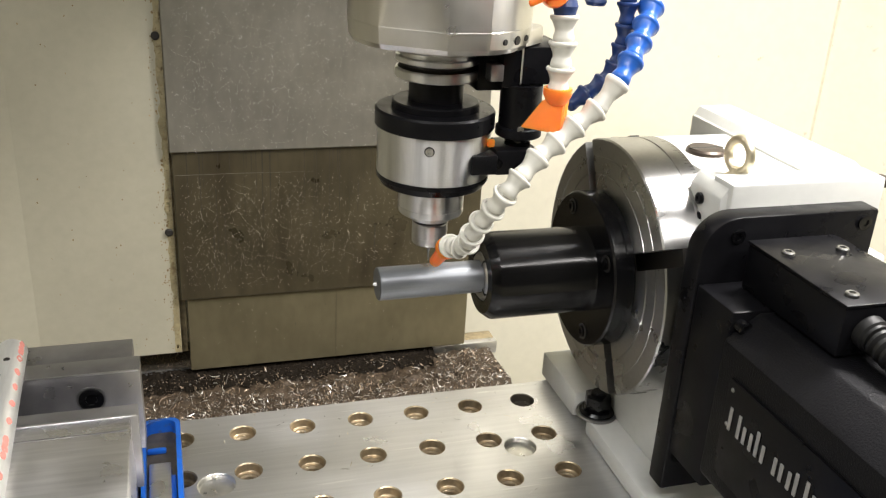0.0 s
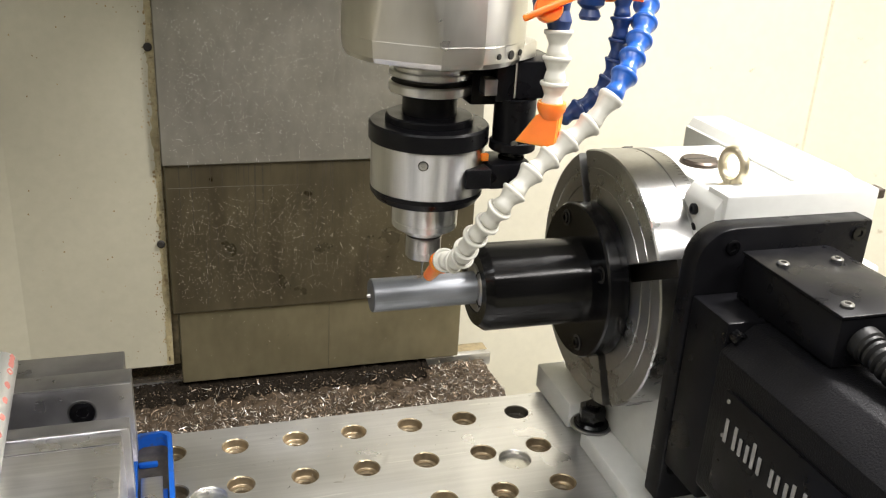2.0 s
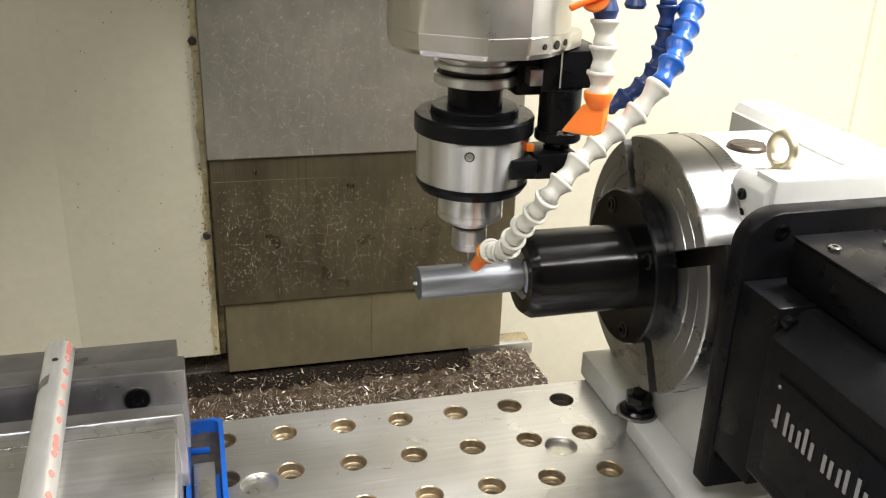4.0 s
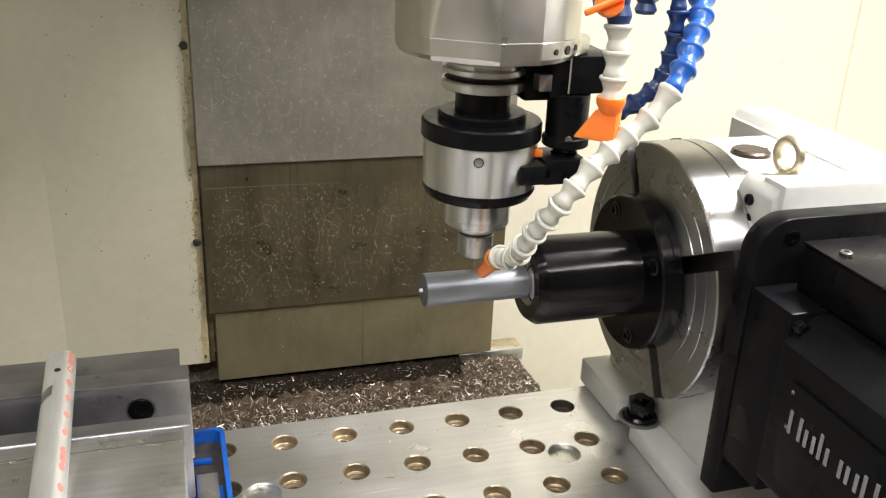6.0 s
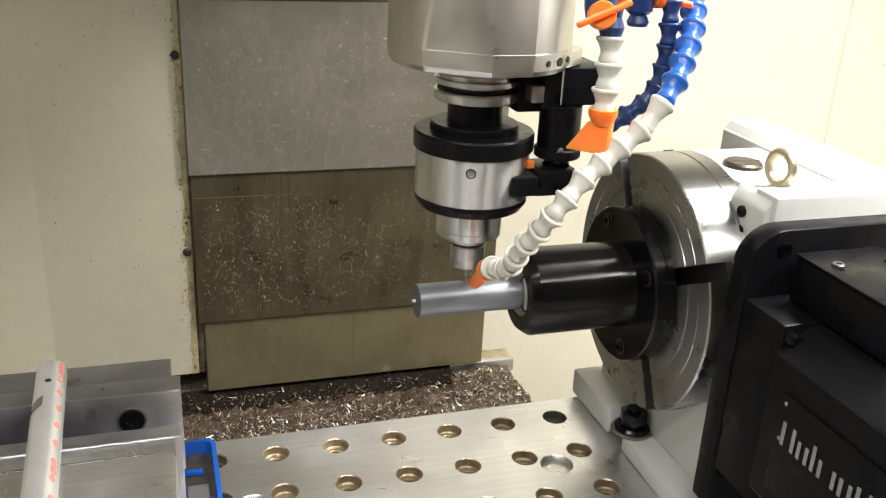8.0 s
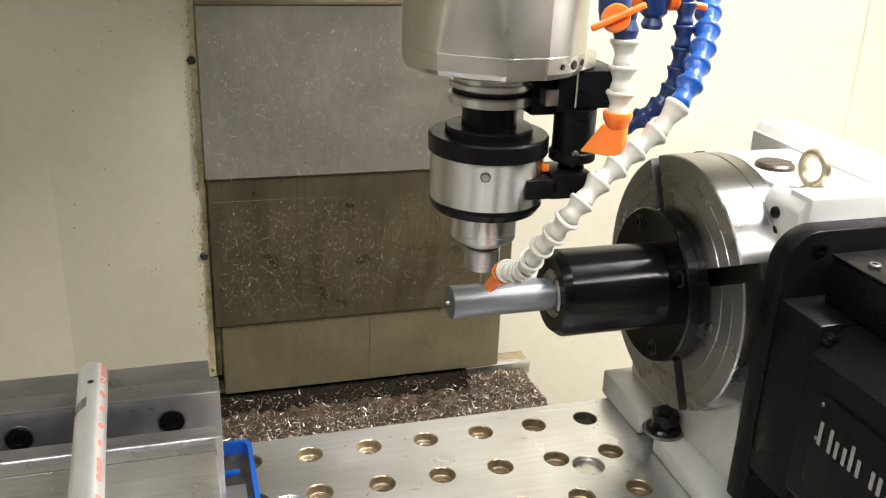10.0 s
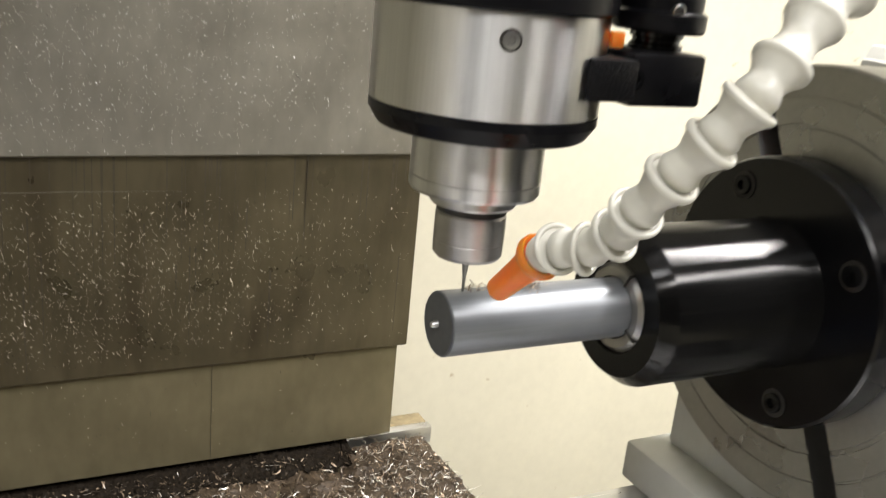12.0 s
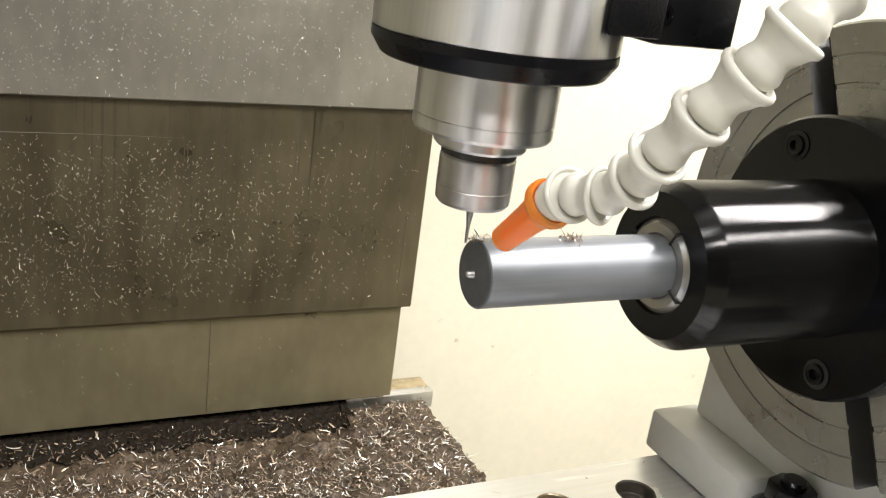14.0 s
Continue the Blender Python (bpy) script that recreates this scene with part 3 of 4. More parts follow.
turn = Matrix.Translation((0.0925, -0.1287, 0.2735)) @ pose(0, 0, 0, 0, 0, -80) @ pose(0, 0, 0, 90, 0, 0)
rings = []
for i in range(40):
    a = 2 * math.pi * i / 40
    rings.append([bm.verts.new(turn @ Vector(((0.0108 + 0.0035 * math.cos(b)) * math.cos(a), (0.0116 + 0.0035 * math.cos(b)) * math.sin(a), 0.0035 * math.sin(b)))) for b in [2 * math.pi * k / 14 for k in range(14)]])
for i in range(40):
    for k in range(14):
        bm.faces.new((rings[i][k], rings[(i + 1) % 40][k], rings[(i + 1) % 40][(k + 1) % 14], rings[i][(k + 1) % 14]))
part("ring", bm, "zinc", eye, "", 40)
part("shank", lathe([(0.0085, 0), (0.0085, 0.0012), (0.0052, 0.004), (0.0046, 0.0075)], (0.0925, -0.1287, 0.257), (0, 0, 1), 24), "zinc", eye)
# index pointer with two screws at the shoulder
cap_screw(rotary, (0.0630, -0.1330, 0.2440), (-1, -0.0, 0.04), 0.0042, 0.002, "black")
cap_screw(rotary, (0.0638, -0.1330, 0.2295), (-1, -0.0, 0.04), 0.0042, 0.002, "black")
part("pointer", prism([(-0.1145, 0.219), (-0.1105, 0.2245), (-0.108, 0.219), (-0.1105, 0.2155)], 0.060, 0.0766, "yz", 0.0006), "steel", rotary)
for y in (-0.087, -0.150):
    part("set_bolt", prism(rounded(y - 0.006, y + 0.006, 0.2525, 0.2600, 0.001, 2), 0.1955, 0.206, "yz", 0.0008), "plug", rotary)
clamp = thing("clamp_bolt", "black hex nut and washer clamping the rotary table's foot", "bolt", (0.0455, -0.0590, 0.0172))
part("washer", lathe([(0.0035, 0.0), (0.0178, 0.0), (0.0182, 0.0012), (0.0175, 0.0026), (0.006, 0.0026)], (0.0455, -0.0590, 0.0176), (0, 0, 1), 36), "screw", clamp)
hexa = [(0.0455 + 0.0122 * math.cos(k * math.pi / 3 + 0.2), -0.0590 + 0.0122 * math.sin(k * math.pi / 3 + 0.2)) for k in range(6)]
part("nut", prism(hexa, 0.0236, 0.0365, "xy", 0.0009), "oxide", clamp)
part("nut_flange", lathe([(0.006, 0.0), (0.0155, 0.0), (0.0155, 0.0014), (0.0135, 0.0034), (0.006, 0.0036)], (0.0455, -0.0590, 0.0203), (0, 0, 1), 36), "oxide", clamp)
part("stud", lathe([(0.0058, 0.0), (0.0065, 0.0200), (0.0055, 0.0212)], (0.0455, -0.0590, 0.0190), (0, 0, 1), 20), "oxide", clamp)

# the face plate with four slots, which turns the work
face = thing("face_plate", "turned steel face plate with T-slots on the rotary table", "face plate", (0.03, AY, AZ))
R1 = 0.1035
XF, XB = 0.0300, 0.0755
HW, DEEP, FIRST = 0.0066, 0.0150, radians(63)
front = [(0.030, XF + DEEP), (0.030, XF), (0.0745, XF), (0.0748, XF + 0.0008), (0.0768, XF + 0.0008), (0.0771, XF), (0.0885, XF), (0.0888, XF + 0.0006), (0.0896, XF + 0.0006), (0.0899, XF), (R1 - 0.0012, XF), (R1, XF + 0.0012), (R1, XF + DEEP)]
back = [(R1, XF + 0.030), (R1 - 0.0008, XF + 0.0305), (R1 - 0.0008, XF + 0.0315), (R1, XF + 0.032), (R1, XB), (0.03, XB)]
bm = bmesh.new()
steps = 30
quarters, ring = [], []
for k in range(4):
    # one quarter of the front between two slots, its flanks parallel to them
    rows = []
    for r_, x_ in front:
        a0 = FIRST + k * math.pi / 2 + math.asin(HW / r_)
        a1 = FIRST + (k + 1) * math.pi / 2 - math.asin(HW / r_)
        rows.append([bm.verts.new((x_, AY + r_ * math.cos(a0 + (a1 - a0) * q / steps), AZ + r_ * math.sin(a0 + (a1 - a0) * q / steps))) for q in range(steps + 1)])
    for ra, rb in zip(rows, rows[1:]):
        for q in range(steps):
            bm.faces.new((ra[q], ra[q + 1], rb[q + 1], rb[q]))
    for q in (0, steps):
        bm.faces.new([row[q] for row in rows])
    quarters.append(rows)
    ring += rows[-1]
for k in range(4):
    here, after = quarters[k], quarters[(k + 1) % 4]
    bm.faces.new((here[0][steps], here[-1][steps], after[-1][0], after[0][0]))
angles = [math.atan2(v.co.z - AZ, v.co.y - AY) for v in ring]
for r_, x_ in back:
    after = [bm.verts.new((x_, AY + r_ * math.cos(a), AZ + r_ * math.sin(a))) for a in angles]
    for q in range(len(ring)):
        bm.faces.new((ring[q], ring[(q + 1) % len(ring)], after[(q + 1) % len(ring)], after[q]))
    ring = after
part("disc", bm, "chuck", face)
for k in range(4):
    a = k * math.pi / 2 + FIRST
    # black slabs paint the shade inside the slot and its T end
    bm = merge(box(XF + DEEP - 0.0004, XF + DEEP + 0.0004, 0.034, R1 + 0.0003, -HW, HW), box(XF + DEEP, XB - 0.010, R1 - 0.02, R1 + 0.0005, -HW, HW), box(XB - 0.0135, XB - 0.006, R1 - 0.02, R1 + 0.0007, -0.0115, 0.0115))
    bm.transform(Matrix.Translation((0, AY, AZ)) @ Matrix.Rotation(a, 4, "X"))
    part("slot", bm, "shade_and_marks", face, "T-slot with its shade painted black")
# graduations round the rim
bm = bmesh.new()
for k in range(180):
    a = 2 * math.pi * k / 180
    w = 0.00022
    x0 = XB - (0.0062 if k % 5 == 0 else 0.004)
    vs = []
    for x, d in ((x0, -w), (x0, w), (XB - 0.0006, w), (XB - 0.0006, -w)):
        vs.append(bm.verts.new((x, AY + (R1 + 0.00025) * math.cos(a) - d * math.sin(a), AZ + (R1 + 0.00025) * math.sin(a) + d * math.cos(a))))
    bm.faces.new(vs)
tagged(part("graduation", bm, "shade_and_marks", face), kind="stuff")

holder = thing("collet_holder", "glossy black oxide collet holder bolted to the face plate", "collet chuck", (0.0, AY, AZ))
part("flange", lathe([(0.03, XF - 0.0004), (0.0605, XF - 0.0004), (0.0625, XF - 0.002), (0.0625, 0.0130), (0.0612, 0.0115), (0.03, 0.0112)], (0, AY, AZ), (1, 0, 0), 96), "oxide", holder)
part("sleeve", lathe([(0.0188, -0.0715), (0.0200, -0.0730), (0.0295, -0.0730), (0.0338, -0.0672), (0.0342, -0.0662), (0.0342, 0.0085), (0.0350, 0.0118), (0.02, 0.0118)], (0, AY, AZ), (1, 0, 0), 96, closed=False), "oxide_turned", holder)
for k in range(4):
    a = radians((62, 152, 247, 332)[k])
    p = (0.0108, AY + 0.0505 * math.cos(a), AZ + 0.0505 * math.sin(a))
    # thin black ring paints the shade of the counterbore
    bore = part("counterbore", lathe([(0.0066, 0.0001), (0.0066, 0.0006), (0.0050, 0.0007), (0.0050, 0.0002)], (0.0112, p[1], p[2]), (-1, 0, 0), 28), "shade_and_marks", holder)
    cap_screw(holder, (0.0116, p[1], p[2]), (-1, 0, 0), 0.0046, 0.0026, "oxide", dome=False)
collet = thing("collet", "bright ground steel collet gripping the rod", "collet", (-0.07, AY, AZ))
part("collet_body", lathe([(0.0128, -0.0725), (0.0134, -0.0737), (0.0170, -0.0737), (0.0196, -0.0712), (0.0192, -0.060), (0.0128, -0.060)], (0, AY, AZ), (1, 0, 0), 64), "collet", collet)
for k in range(4):
    b = box(-0.0742, -0.0705, 0.0127, 0.0190, -0.0004, 0.0004)
    b.transform(Matrix.Translation((0, AY, AZ)) @ Matrix.Rotation(radians(-62 + 90 * k), 4, "X"))
    part("slit", b, "shade_and_marks", collet)

rod = thing("work_rod", "grey coated metal rod held in the collet for engraving", "rod", (-0.11, AY, AZ))
part("bar", lathe([(0.0115, -0.1547), (0.0127, -0.1538), (0.0127, -0.066), (0.0, -0.066)], (0, AY, AZ), (1, 0, 0), 72, closed=False), "rod", rod)
part("end_face", lathe([(0.0, -0.1547), (0.0119, -0.1547), (0.0124, -0.1543)], (0, AY, AZ), (1, 0, 0), 72, closed=False), "rod_end", rod, "dark sawn end of the rod")
part("centre_pip", lathe([(0.0, -0.1577), (0.0010, -0.1575), (0.0014, -0.1565), (0.0016, -0.1550)], (0, AY, AZ), (1, 0, 0), 16), "steel", rod, "small bright pip left by parting off")


def on_rod(r):
    x = r.gauss(-0.1165, 0.0028)
    a = r.gauss(1.62, 0.16)
    n = Vector((0, math.cos(a), math.sin(a)))
    w = Vector((r.gauss(0, 1), r.gauss(0, 1), r.gauss(0.3, 0.6)))
    return Vector((max(x, -0.154), AY, AZ)) + n * (0.0128 + r.uniform(0, 0.0006)), n, (w - n * w.dot(n) * 0.7).normalized()


chips("cutting", slivers(170, on_rod, 0.0010, 31, 0.3, 2.5), "chip_dark", rod, "fine fuzz of cuttings along the engraved line")

# ---- motor on its mounting plate ----
mount = thing("motor_mount", "thick black anodised mounting plate with rounded corners", "mounting plate", (0.10, -0.178, 0.03))
part("plate", prism(rounded(0.0330, 0.1690, 0.0371, 0.2512, 0.027, 8, (0, 0, 0, 1)), -0.190, -0.1716, "xz", 0.0022), "black", mount)
for x, z in ((0.158, 0.242), (0.0585, 0.238), (0.0425, 0.066)):
    cap_screw(mount, (x, -0.190, z), (0, -1, 0), 0.0052, 0.0016, "oxide", dome=False)
part("spacer", box(0.080, 0.160, -0.1716, -0.1580, 0.05, 0.24), "casting", mount)
motor = thing("servo_motor", "black textured servo motor with silver lettering on its side", "motor", (0.095, -0.30, 0.06))
part("flange", prism([(0.034, 0.072), (0.152, 0.072), (0.152, 0.2055), (0.034, 0.2055)], -0.2335, -0.1905, "xz", 0.0018), "black", motor)
body_out = [(0.030, 0.088), (0.046, 0.072), (0.140, 0.072), (0.155, 0.088), (0.155, 0.190), (0.140, 0.2045), (0.052, 0.2045), (0.030, 0.188)]
part("housing", prism(body_out, -0.430, -0.2340, "xz", 0.0022), "black_cast", motor)
part("end_bell", prism([(0.028, 0.070), (0.157, 0.070), (0.157, 0.2065), (0.028, 0.2065)], -0.475, -0.4305, "xz", 0.004), "black", motor)
for x, z in ((0.0405, 0.1965), (0.0405, 0.0830), (0.146, 0.1965), (0.146, 0.083)):
    cap_screw(motor, (x, -0.2335, z), (0, -1, 0), 0.0048, 0.0075, "oxide", dome=False)
badge = part("badge", prism(rounded(-0.4100, -0.2505, 0.100, 0.170, 0.002, 3), 0.0280, 0.0301, "yz", 0.0006), "black", motor, "black name plate with silver lettering")
for y, z in ((-0.2555, 0.1635), (-0.2555, 0.139)):
    part("rivet", lathe([(0.0, 0.0009), (0.0010, 0.0008), (0.0016, 0.0)], (0.0280, y, z), (-1, 0, 0), 12), "screw", badge)
# plain bars stand in for the silver lettering, from the flange outwards
y = -0.2575
for w, h in ((0.0125, 0.0165), (0.0100, 0.0120), (0.0034, 0.0175), (0.0150, 0.0120), (0.0105, 0.0120), (0.0062, 0.0155), (0.0034, 0.0165), (0.0105, 0.0120), (0.0100, 0.0120)):
    q = 0.0030
    for y1 in ((y, y - w + q) if w > 2.2 * q else (y,)):
        part("mark", prism(rounded(y1 - q, y1, 0.1365, 0.1365 + h, 0.0007, 3), 0.0270, 0.0279, "yz", 0.0003, 1), "letter", badge)
    y -= w + 0.0030
conn = thing("connector_box", "black connector box with screwed lid on the motor", "connector box", (0.09, -0.25, 0.205))
part("case", box(0.0600, 0.1260, -0.2965, -0.2010, 0.2060, 0.2372, 0.0014), "black", conn)
part("lid", box(0.0592, 0.1268, -0.2975, -0.2003, 0.2374, 0.2396, 0.0008), "black", conn)
for x, y in ((0.0712, -0.2262), (0.1120, -0.2262), (0.0712, -0.286), (0.1120, -0.286)):
    cap_screw(conn, (x, y, 0.2396), (0, 0, 1), 0.0040, 0.0024, "screw")
for x in (0.0775, 0.107):
    gland = part("cable_gland", lathe([(0.0105, 0.0), (0.0105, 0.006), (0.009, 0.007), (0.009, 0.009)], (x, -0.2972, 0.2225), (0, -1, -0.15), 24), "rubber", conn, "ribbed black cable gland")
    prof = []
    for k in range(11):
        prof += [(0.0068, 0.009 + 0.0056 * k), (0.0092, 0.0105 + 0.0056 * k), (0.0092, 0.0125 + 0.0056 * k), (0.0068, 0.014 + 0.0056 * k)]
    part("boot", lathe(prof, (x, -0.2972, 0.2225), (0.02, -1, -0.2), 24), "rubber", gland)
    part("cable", lathe([(0.0050, 0.06), (0.0050, 0.30)], (x, -0.2972, 0.2225), (0.02, -1, -0.2), 16), "rubber", gland)

# ---- vise ----
vise = thing("machine_vise", "steel machine vise with screwed jaw plates", "vise", (-0.45, -0.09, 0.0))
part("bed", box(-0.62, -0.3345, -0.30, -0.0460, 0.0006, 0.060, 0.003), "vise_dark", vise)
part("fixed_jaw", box(-0.60, -0.3325, -0.0735, -0.0455, 0.0600, 0.1245, 0.0012), "vise_dark", vise)
jaw = part("jaw_plate", box(-0.605, -0.3272, -0.0938, -0.0738, 0.0610, 0.1255, 0.0008), "vise_dark", vise, "hardened jaw plate with counterbored screws")
for x in (-0.3600, -0.4560, -0.5520):
    part("counterbore", lathe([(0.0096, 0.0001), (0.0096, 0.0006), (0.0084, 0.0007), (0.0084, 0.0003)], (x, -0.0938, 0.1060), (0, -1, 0), 32), "screw", jaw)
    cap_screw(jaw, (x, -0.0939, 0.1060), (0, -1, 0), 0.0082, 0.0016, "oxide", dome=False)
part("moving_plate", box(-0.605, -0.3285, -0.1380, -0.1245, 0.0610, 0.1180, 0.0007), "vise_dark", vise)
# bright steel strips stand in for the glint along the jaw edges
for y, z, x in ((-0.0938, 0.1255, -0.3272), (-0.1380, 0.1180, -0.3285)):
    part("bright_edge", box(-0.604, x - 0.0006, y - 0.0002, y + 0.0012, z - 0.0012, z + 0.0002, 0.0011, 2), "steel", vise, "bright steel strip for the glint on the jaw edge")
part("moving_jaw", box(-0.605, -0.3330, -0.2300, -0.1383, 0.0605, 0.1168, 0.0012), "vise", vise)
part("groove", box(-0.604, -0.3345, -0.1535, -0.1520, 0.1164, 0.11695), "vise_dark", vise, "fine dark groove across the jaw")
tube = thing("tube", "silver aluminium tube with faded red marks lying across the vise jaws", "tube", (-0.41, -0.13, 0.13))
TR = 0.0096
tdir = Vector((0.0035, -0.1426, -0.0070)).normalized()
tp = Vector((-0.4089, -0.0690, 0.1354))
part("pipe", lathe([(TR * 0.8, 0.004), (TR * 0.82, 0.0), (TR * 0.96, 0.0), (TR, 0.0006), (TR, 0.2), (TR * 0.8, 0.2), (TR * 0.8, 0.196)], tp, tdir, 40, closed=False), "tube", tube)
tside = tdir.cross(Vector((0, 0, 1))).normalized()
tup = tside.cross(tdir)
part("cross_hole", lathe([(0.0, 0.0003), (0.0019, 0.0003), (0.0021, 0.0)], tp + tdir * 0.026 + tup * TR * 0.99 + tside * 0.0, tup, 16), "shade_and_marks", tube)
rr = random.Random(8)
for d in (0.004, 0.009, 0.0135, 0.022, 0.038, 0.055, 0.073, 0.091, 0.109, 0.113, 0.118, 0.124, 0.142, 0.16):
    bm = bmesh.new()
    vs = []
    for q in range(11):
        a = 2 * math.pi * q / 11
        r_ = rr.uniform(0.0022, 0.0032)
        s, ang = d + r_ * math.cos(a) * 1.3, 0.84 + r_ * math.sin(a) / TR * 0.8
        vs.append(bm.verts.new(tp + tdir * s + (tup * math.cos(ang) - tside * math.sin(ang)) * (TR + 0.00018)))
    bm.faces.new(vs)
    part("red_mark", bm, "red", tube)
bm = bmesh.new()
rows = [[bm.verts.new(tp + tdir * (0.043 + 0.011 * u / 3 + 0.004 * v / 6) + (tup * math.cos(g) - tside * math.sin(g)) * (TR + 0.0002)) for u in range(4)] for v, g in enumerate([-0.2 - 0.16 * q for q in range(7)])]
for p0, p1 in zip(rows, rows[1:]):
    for q in range(3):
        bm.faces.new((p0[q], p0[q + 1], p1[q + 1], p1[q]))
part("milled_notch", bm, "vise_dark", tube, "small milled notch")
tray = thing("plastic_tray", "bright blue plastic tray full of oily grime beside the vise", "tray", (-0.32, -0.09, 0.0))
outer = rounded(-0.3325, -0.3040, -0.165, -0.0270, 0.008, 6)
inner = rounded(-0.3295, -0.3075, -0.1615, -0.0305, 0.006, 6)
bm = bmesh.new()
o0 = [bm.verts.new((u, v, 0.0006)) for u, v in outer]
o1 = [bm.verts.new((u, v, 0.0410)) for u, v in outer]
i1 = [bm.verts.new((u, v, 0.0410)) for u, v in inner]
i0 = [bm.verts.new((u, v, 0.0150)) for u, v in inner]
for a, b in ((o0, o1), (o1, i1), (i1, i0)):
    for k in range(len(a)):
        bm.faces.new((a[k], a[(k + 1) % len(a)], b[(k + 1) % len(a)], b[k]))
bm.faces.new(o0)
bm.faces.new(i0)
part("shell", bm, "blue_tray", tray)
part("sludge", prism(inner, 0.0152, 0.0300, "xy"), "grime", tray, "dark oily grime")
part("steel_slip", box(-0.3275, -0.3120, -0.1500, -0.0750, 0.0302, 0.0335, 0.0006), "vise", tray, "steel slip lying in the tray")
part("rib", box(-0.3290, -0.3150, -0.0600, -0.0560, 0.0302, 0.0345, 0.0012), "blue_tray", tray)
part("rib", box(-0.3140, -0.3085, -0.1350, -0.0900, 0.0302, 0.0330, 0.0012), "blue_tray", tray)

# ---- spindle nose, tool holder and speeder ----
HEAD = []
nose = thing("milling_spindle", "satin steel spindle nose of the milling machine", "spindle", (AX, AY, 0.36))


def nose_ring(z, grow):
    """A round nose with a flat cut across its front and a step beside it."""
    out = []
    for k in range(360):
        a = 2 * math.pi * k / 360
        r = 0.0630 * grow
        deg = math.degrees(a) % 360
        wide = 21.5 - 5.8 * max(0.0, min(1.3, (z - 0.3537) / 0.032))
        if abs(deg - 237.5) < wide:
            r = r * math.cos(radians(wide)) / math.cos(radians(deg - 237.5))
        elif 259 <= deg < 285:
            r = r * math.cos(radians(13)) / math.cos(radians(deg - 272))
        elif z < 0.3536 and 285 <= deg < 332:
            r = r * 1.004
        out.append((AX + r * math.cos(a), AY + r * math.sin(a), z))
    return out


bm = bmesh.new()
levels = [(0.3385, 0.62), (0.3390, 0.955), (0.3425, 0.985), (0.3533, 1.0), (0.3537, 0.9978), (0.3540, 0.9978), (0.362, 0.9955), (0.370, 0.995), (0.378, 0.9945), (0.386, 0.994), (0.396, 0.993), (0.56, 0.99)]
prev = None
for z, g in levels:
    ring = [bm.verts.new(v) for v in nose_ring(z, g)]
    if prev:
        for k in range(360):
            bm.faces.new((prev[k], prev[(k + 1) % 360], ring[(k + 1) % 360], ring[k]))
    else:
        bm.faces.new(ring)
    prev = ring
bm.faces.new(prev)
part("nose_ring", bm, "nose", nose, "", 12)
part("inner_nose", lathe([(0.0345, 0.3330), (0.0365, 0.3345), (0.0365, 0.3392)], (AX, AY, 0), (0, 0, 1), 64), "nose", nose)
part("lug", prism([(-0.0735, -0.0985), (-0.0600, -0.0920), (-0.0470, -0.0800), (-0.0440, -0.070), (-0.055, -0.055), (-0.085, -0.070)], 0.3395, 0.3505, "xy", 0.0014), "nose", nose, "drilled lug on the spindle nose")
out = Vector((math.cos(radians(307.5)), math.sin(radians(307.5)), 0))
for u, hr in ((-0.0125, 0.0019), (0.0, 0.0029), (0.0125, 0.0020)):
    p = Vector((AX, AY, 0.3470)) + out * (0.0630 - 0.0012 * (u != 0)) + Vector((-out.y, out.x, 0)) * u
    # black disc paints the shade in the drilled hole
    part("hole", lathe([(0.0, 0.0005), (hr, 0.0005), (hr * 1.1, -0.0018)], p, out, 20), "shade_and_marks", nose)
# unseen head housing, added to shade the upper left wall
part("housing", box(-0.27, 0.04, -0.17, 0.436, 0.555, 0.86, 0.012), "casting", nose, "unseen spindle head housing that shades the left wall")

toolholder = thing("tool_holder", "steel taper holder flange with a black neck", "tool holder", (AX, AY, 0.31))
part("flange", lathe([(0.020, 0.3132), (0.0292, 0.3132), (0.0297, 0.3140), (0.0297, 0.3186), (0.0292, 0.3194), (0.0245, 0.3215), (0.0245, 0.3225), (0.0290, 0.3243), (0.0297, 0.325), (0.0297, 0.3278), (0.0292, 0.3284), (0.0265, 0.3284), (0.0265, 0.3330)], (AX, AY, 0), (0, 0, 1), 64), "satin", toolholder)
# black lining paints the shade in the flange groove
part("groove", lathe([(0.0285, 0.3196), (0.0252, 0.3216), (0.0252, 0.3224), (0.0285, 0.3242)], (AX, AY, 0), (0, 0, 1), 64, closed=False), "shade_and_marks", toolholder)
part("neck", lathe([(0.0195, 0.2935), (0.0195, 0.3132)], (AX, AY, 0), (0, 0, 1), 48), "black", toolholder)

speeder = thing("spindle_speeder", "spindle speeder with steel band between black rings", "spindle speeder", (AX, AY, 0.24))
part("top_boss", lathe([(0.0, 0.2968), (0.0300, 0.2968), (0.0312, 0.2958), (0.0312, 0.2915), (0.0, 0.2915)], (AX, AY, 0), (0, 0, 1), 64), "black", speeder)
part("upper_ring", lathe([(0.02, 0.2915), (0.0415, 0.2915), (0.0428, 0.2900), (0.0428, 0.2793), (0.0422, 0.2786), (0.02, 0.2786)], (AX, AY, 0), (0, 0, 1), 80), "black", speeder)
part("band", lathe([(0.02, 0.2784), (0.0405, 0.2784), (0.0407, 0.2780), (0.0407, 0.2448), (0.0404, 0.2444), (0.02, 0.2444)], (AX, AY, 0), (0, 0, 1), 96), "satin", speeder)
part("lower_ring", lathe([(0.02, 0.2442), (0.0407, 0.2442), (0.0407, 0.2412), (0.0375, 0.2362), (0.0365, 0.2356), (0.02, 0.2356)], (AX, AY, 0), (0, 0, 1), 80), "black", speeder)
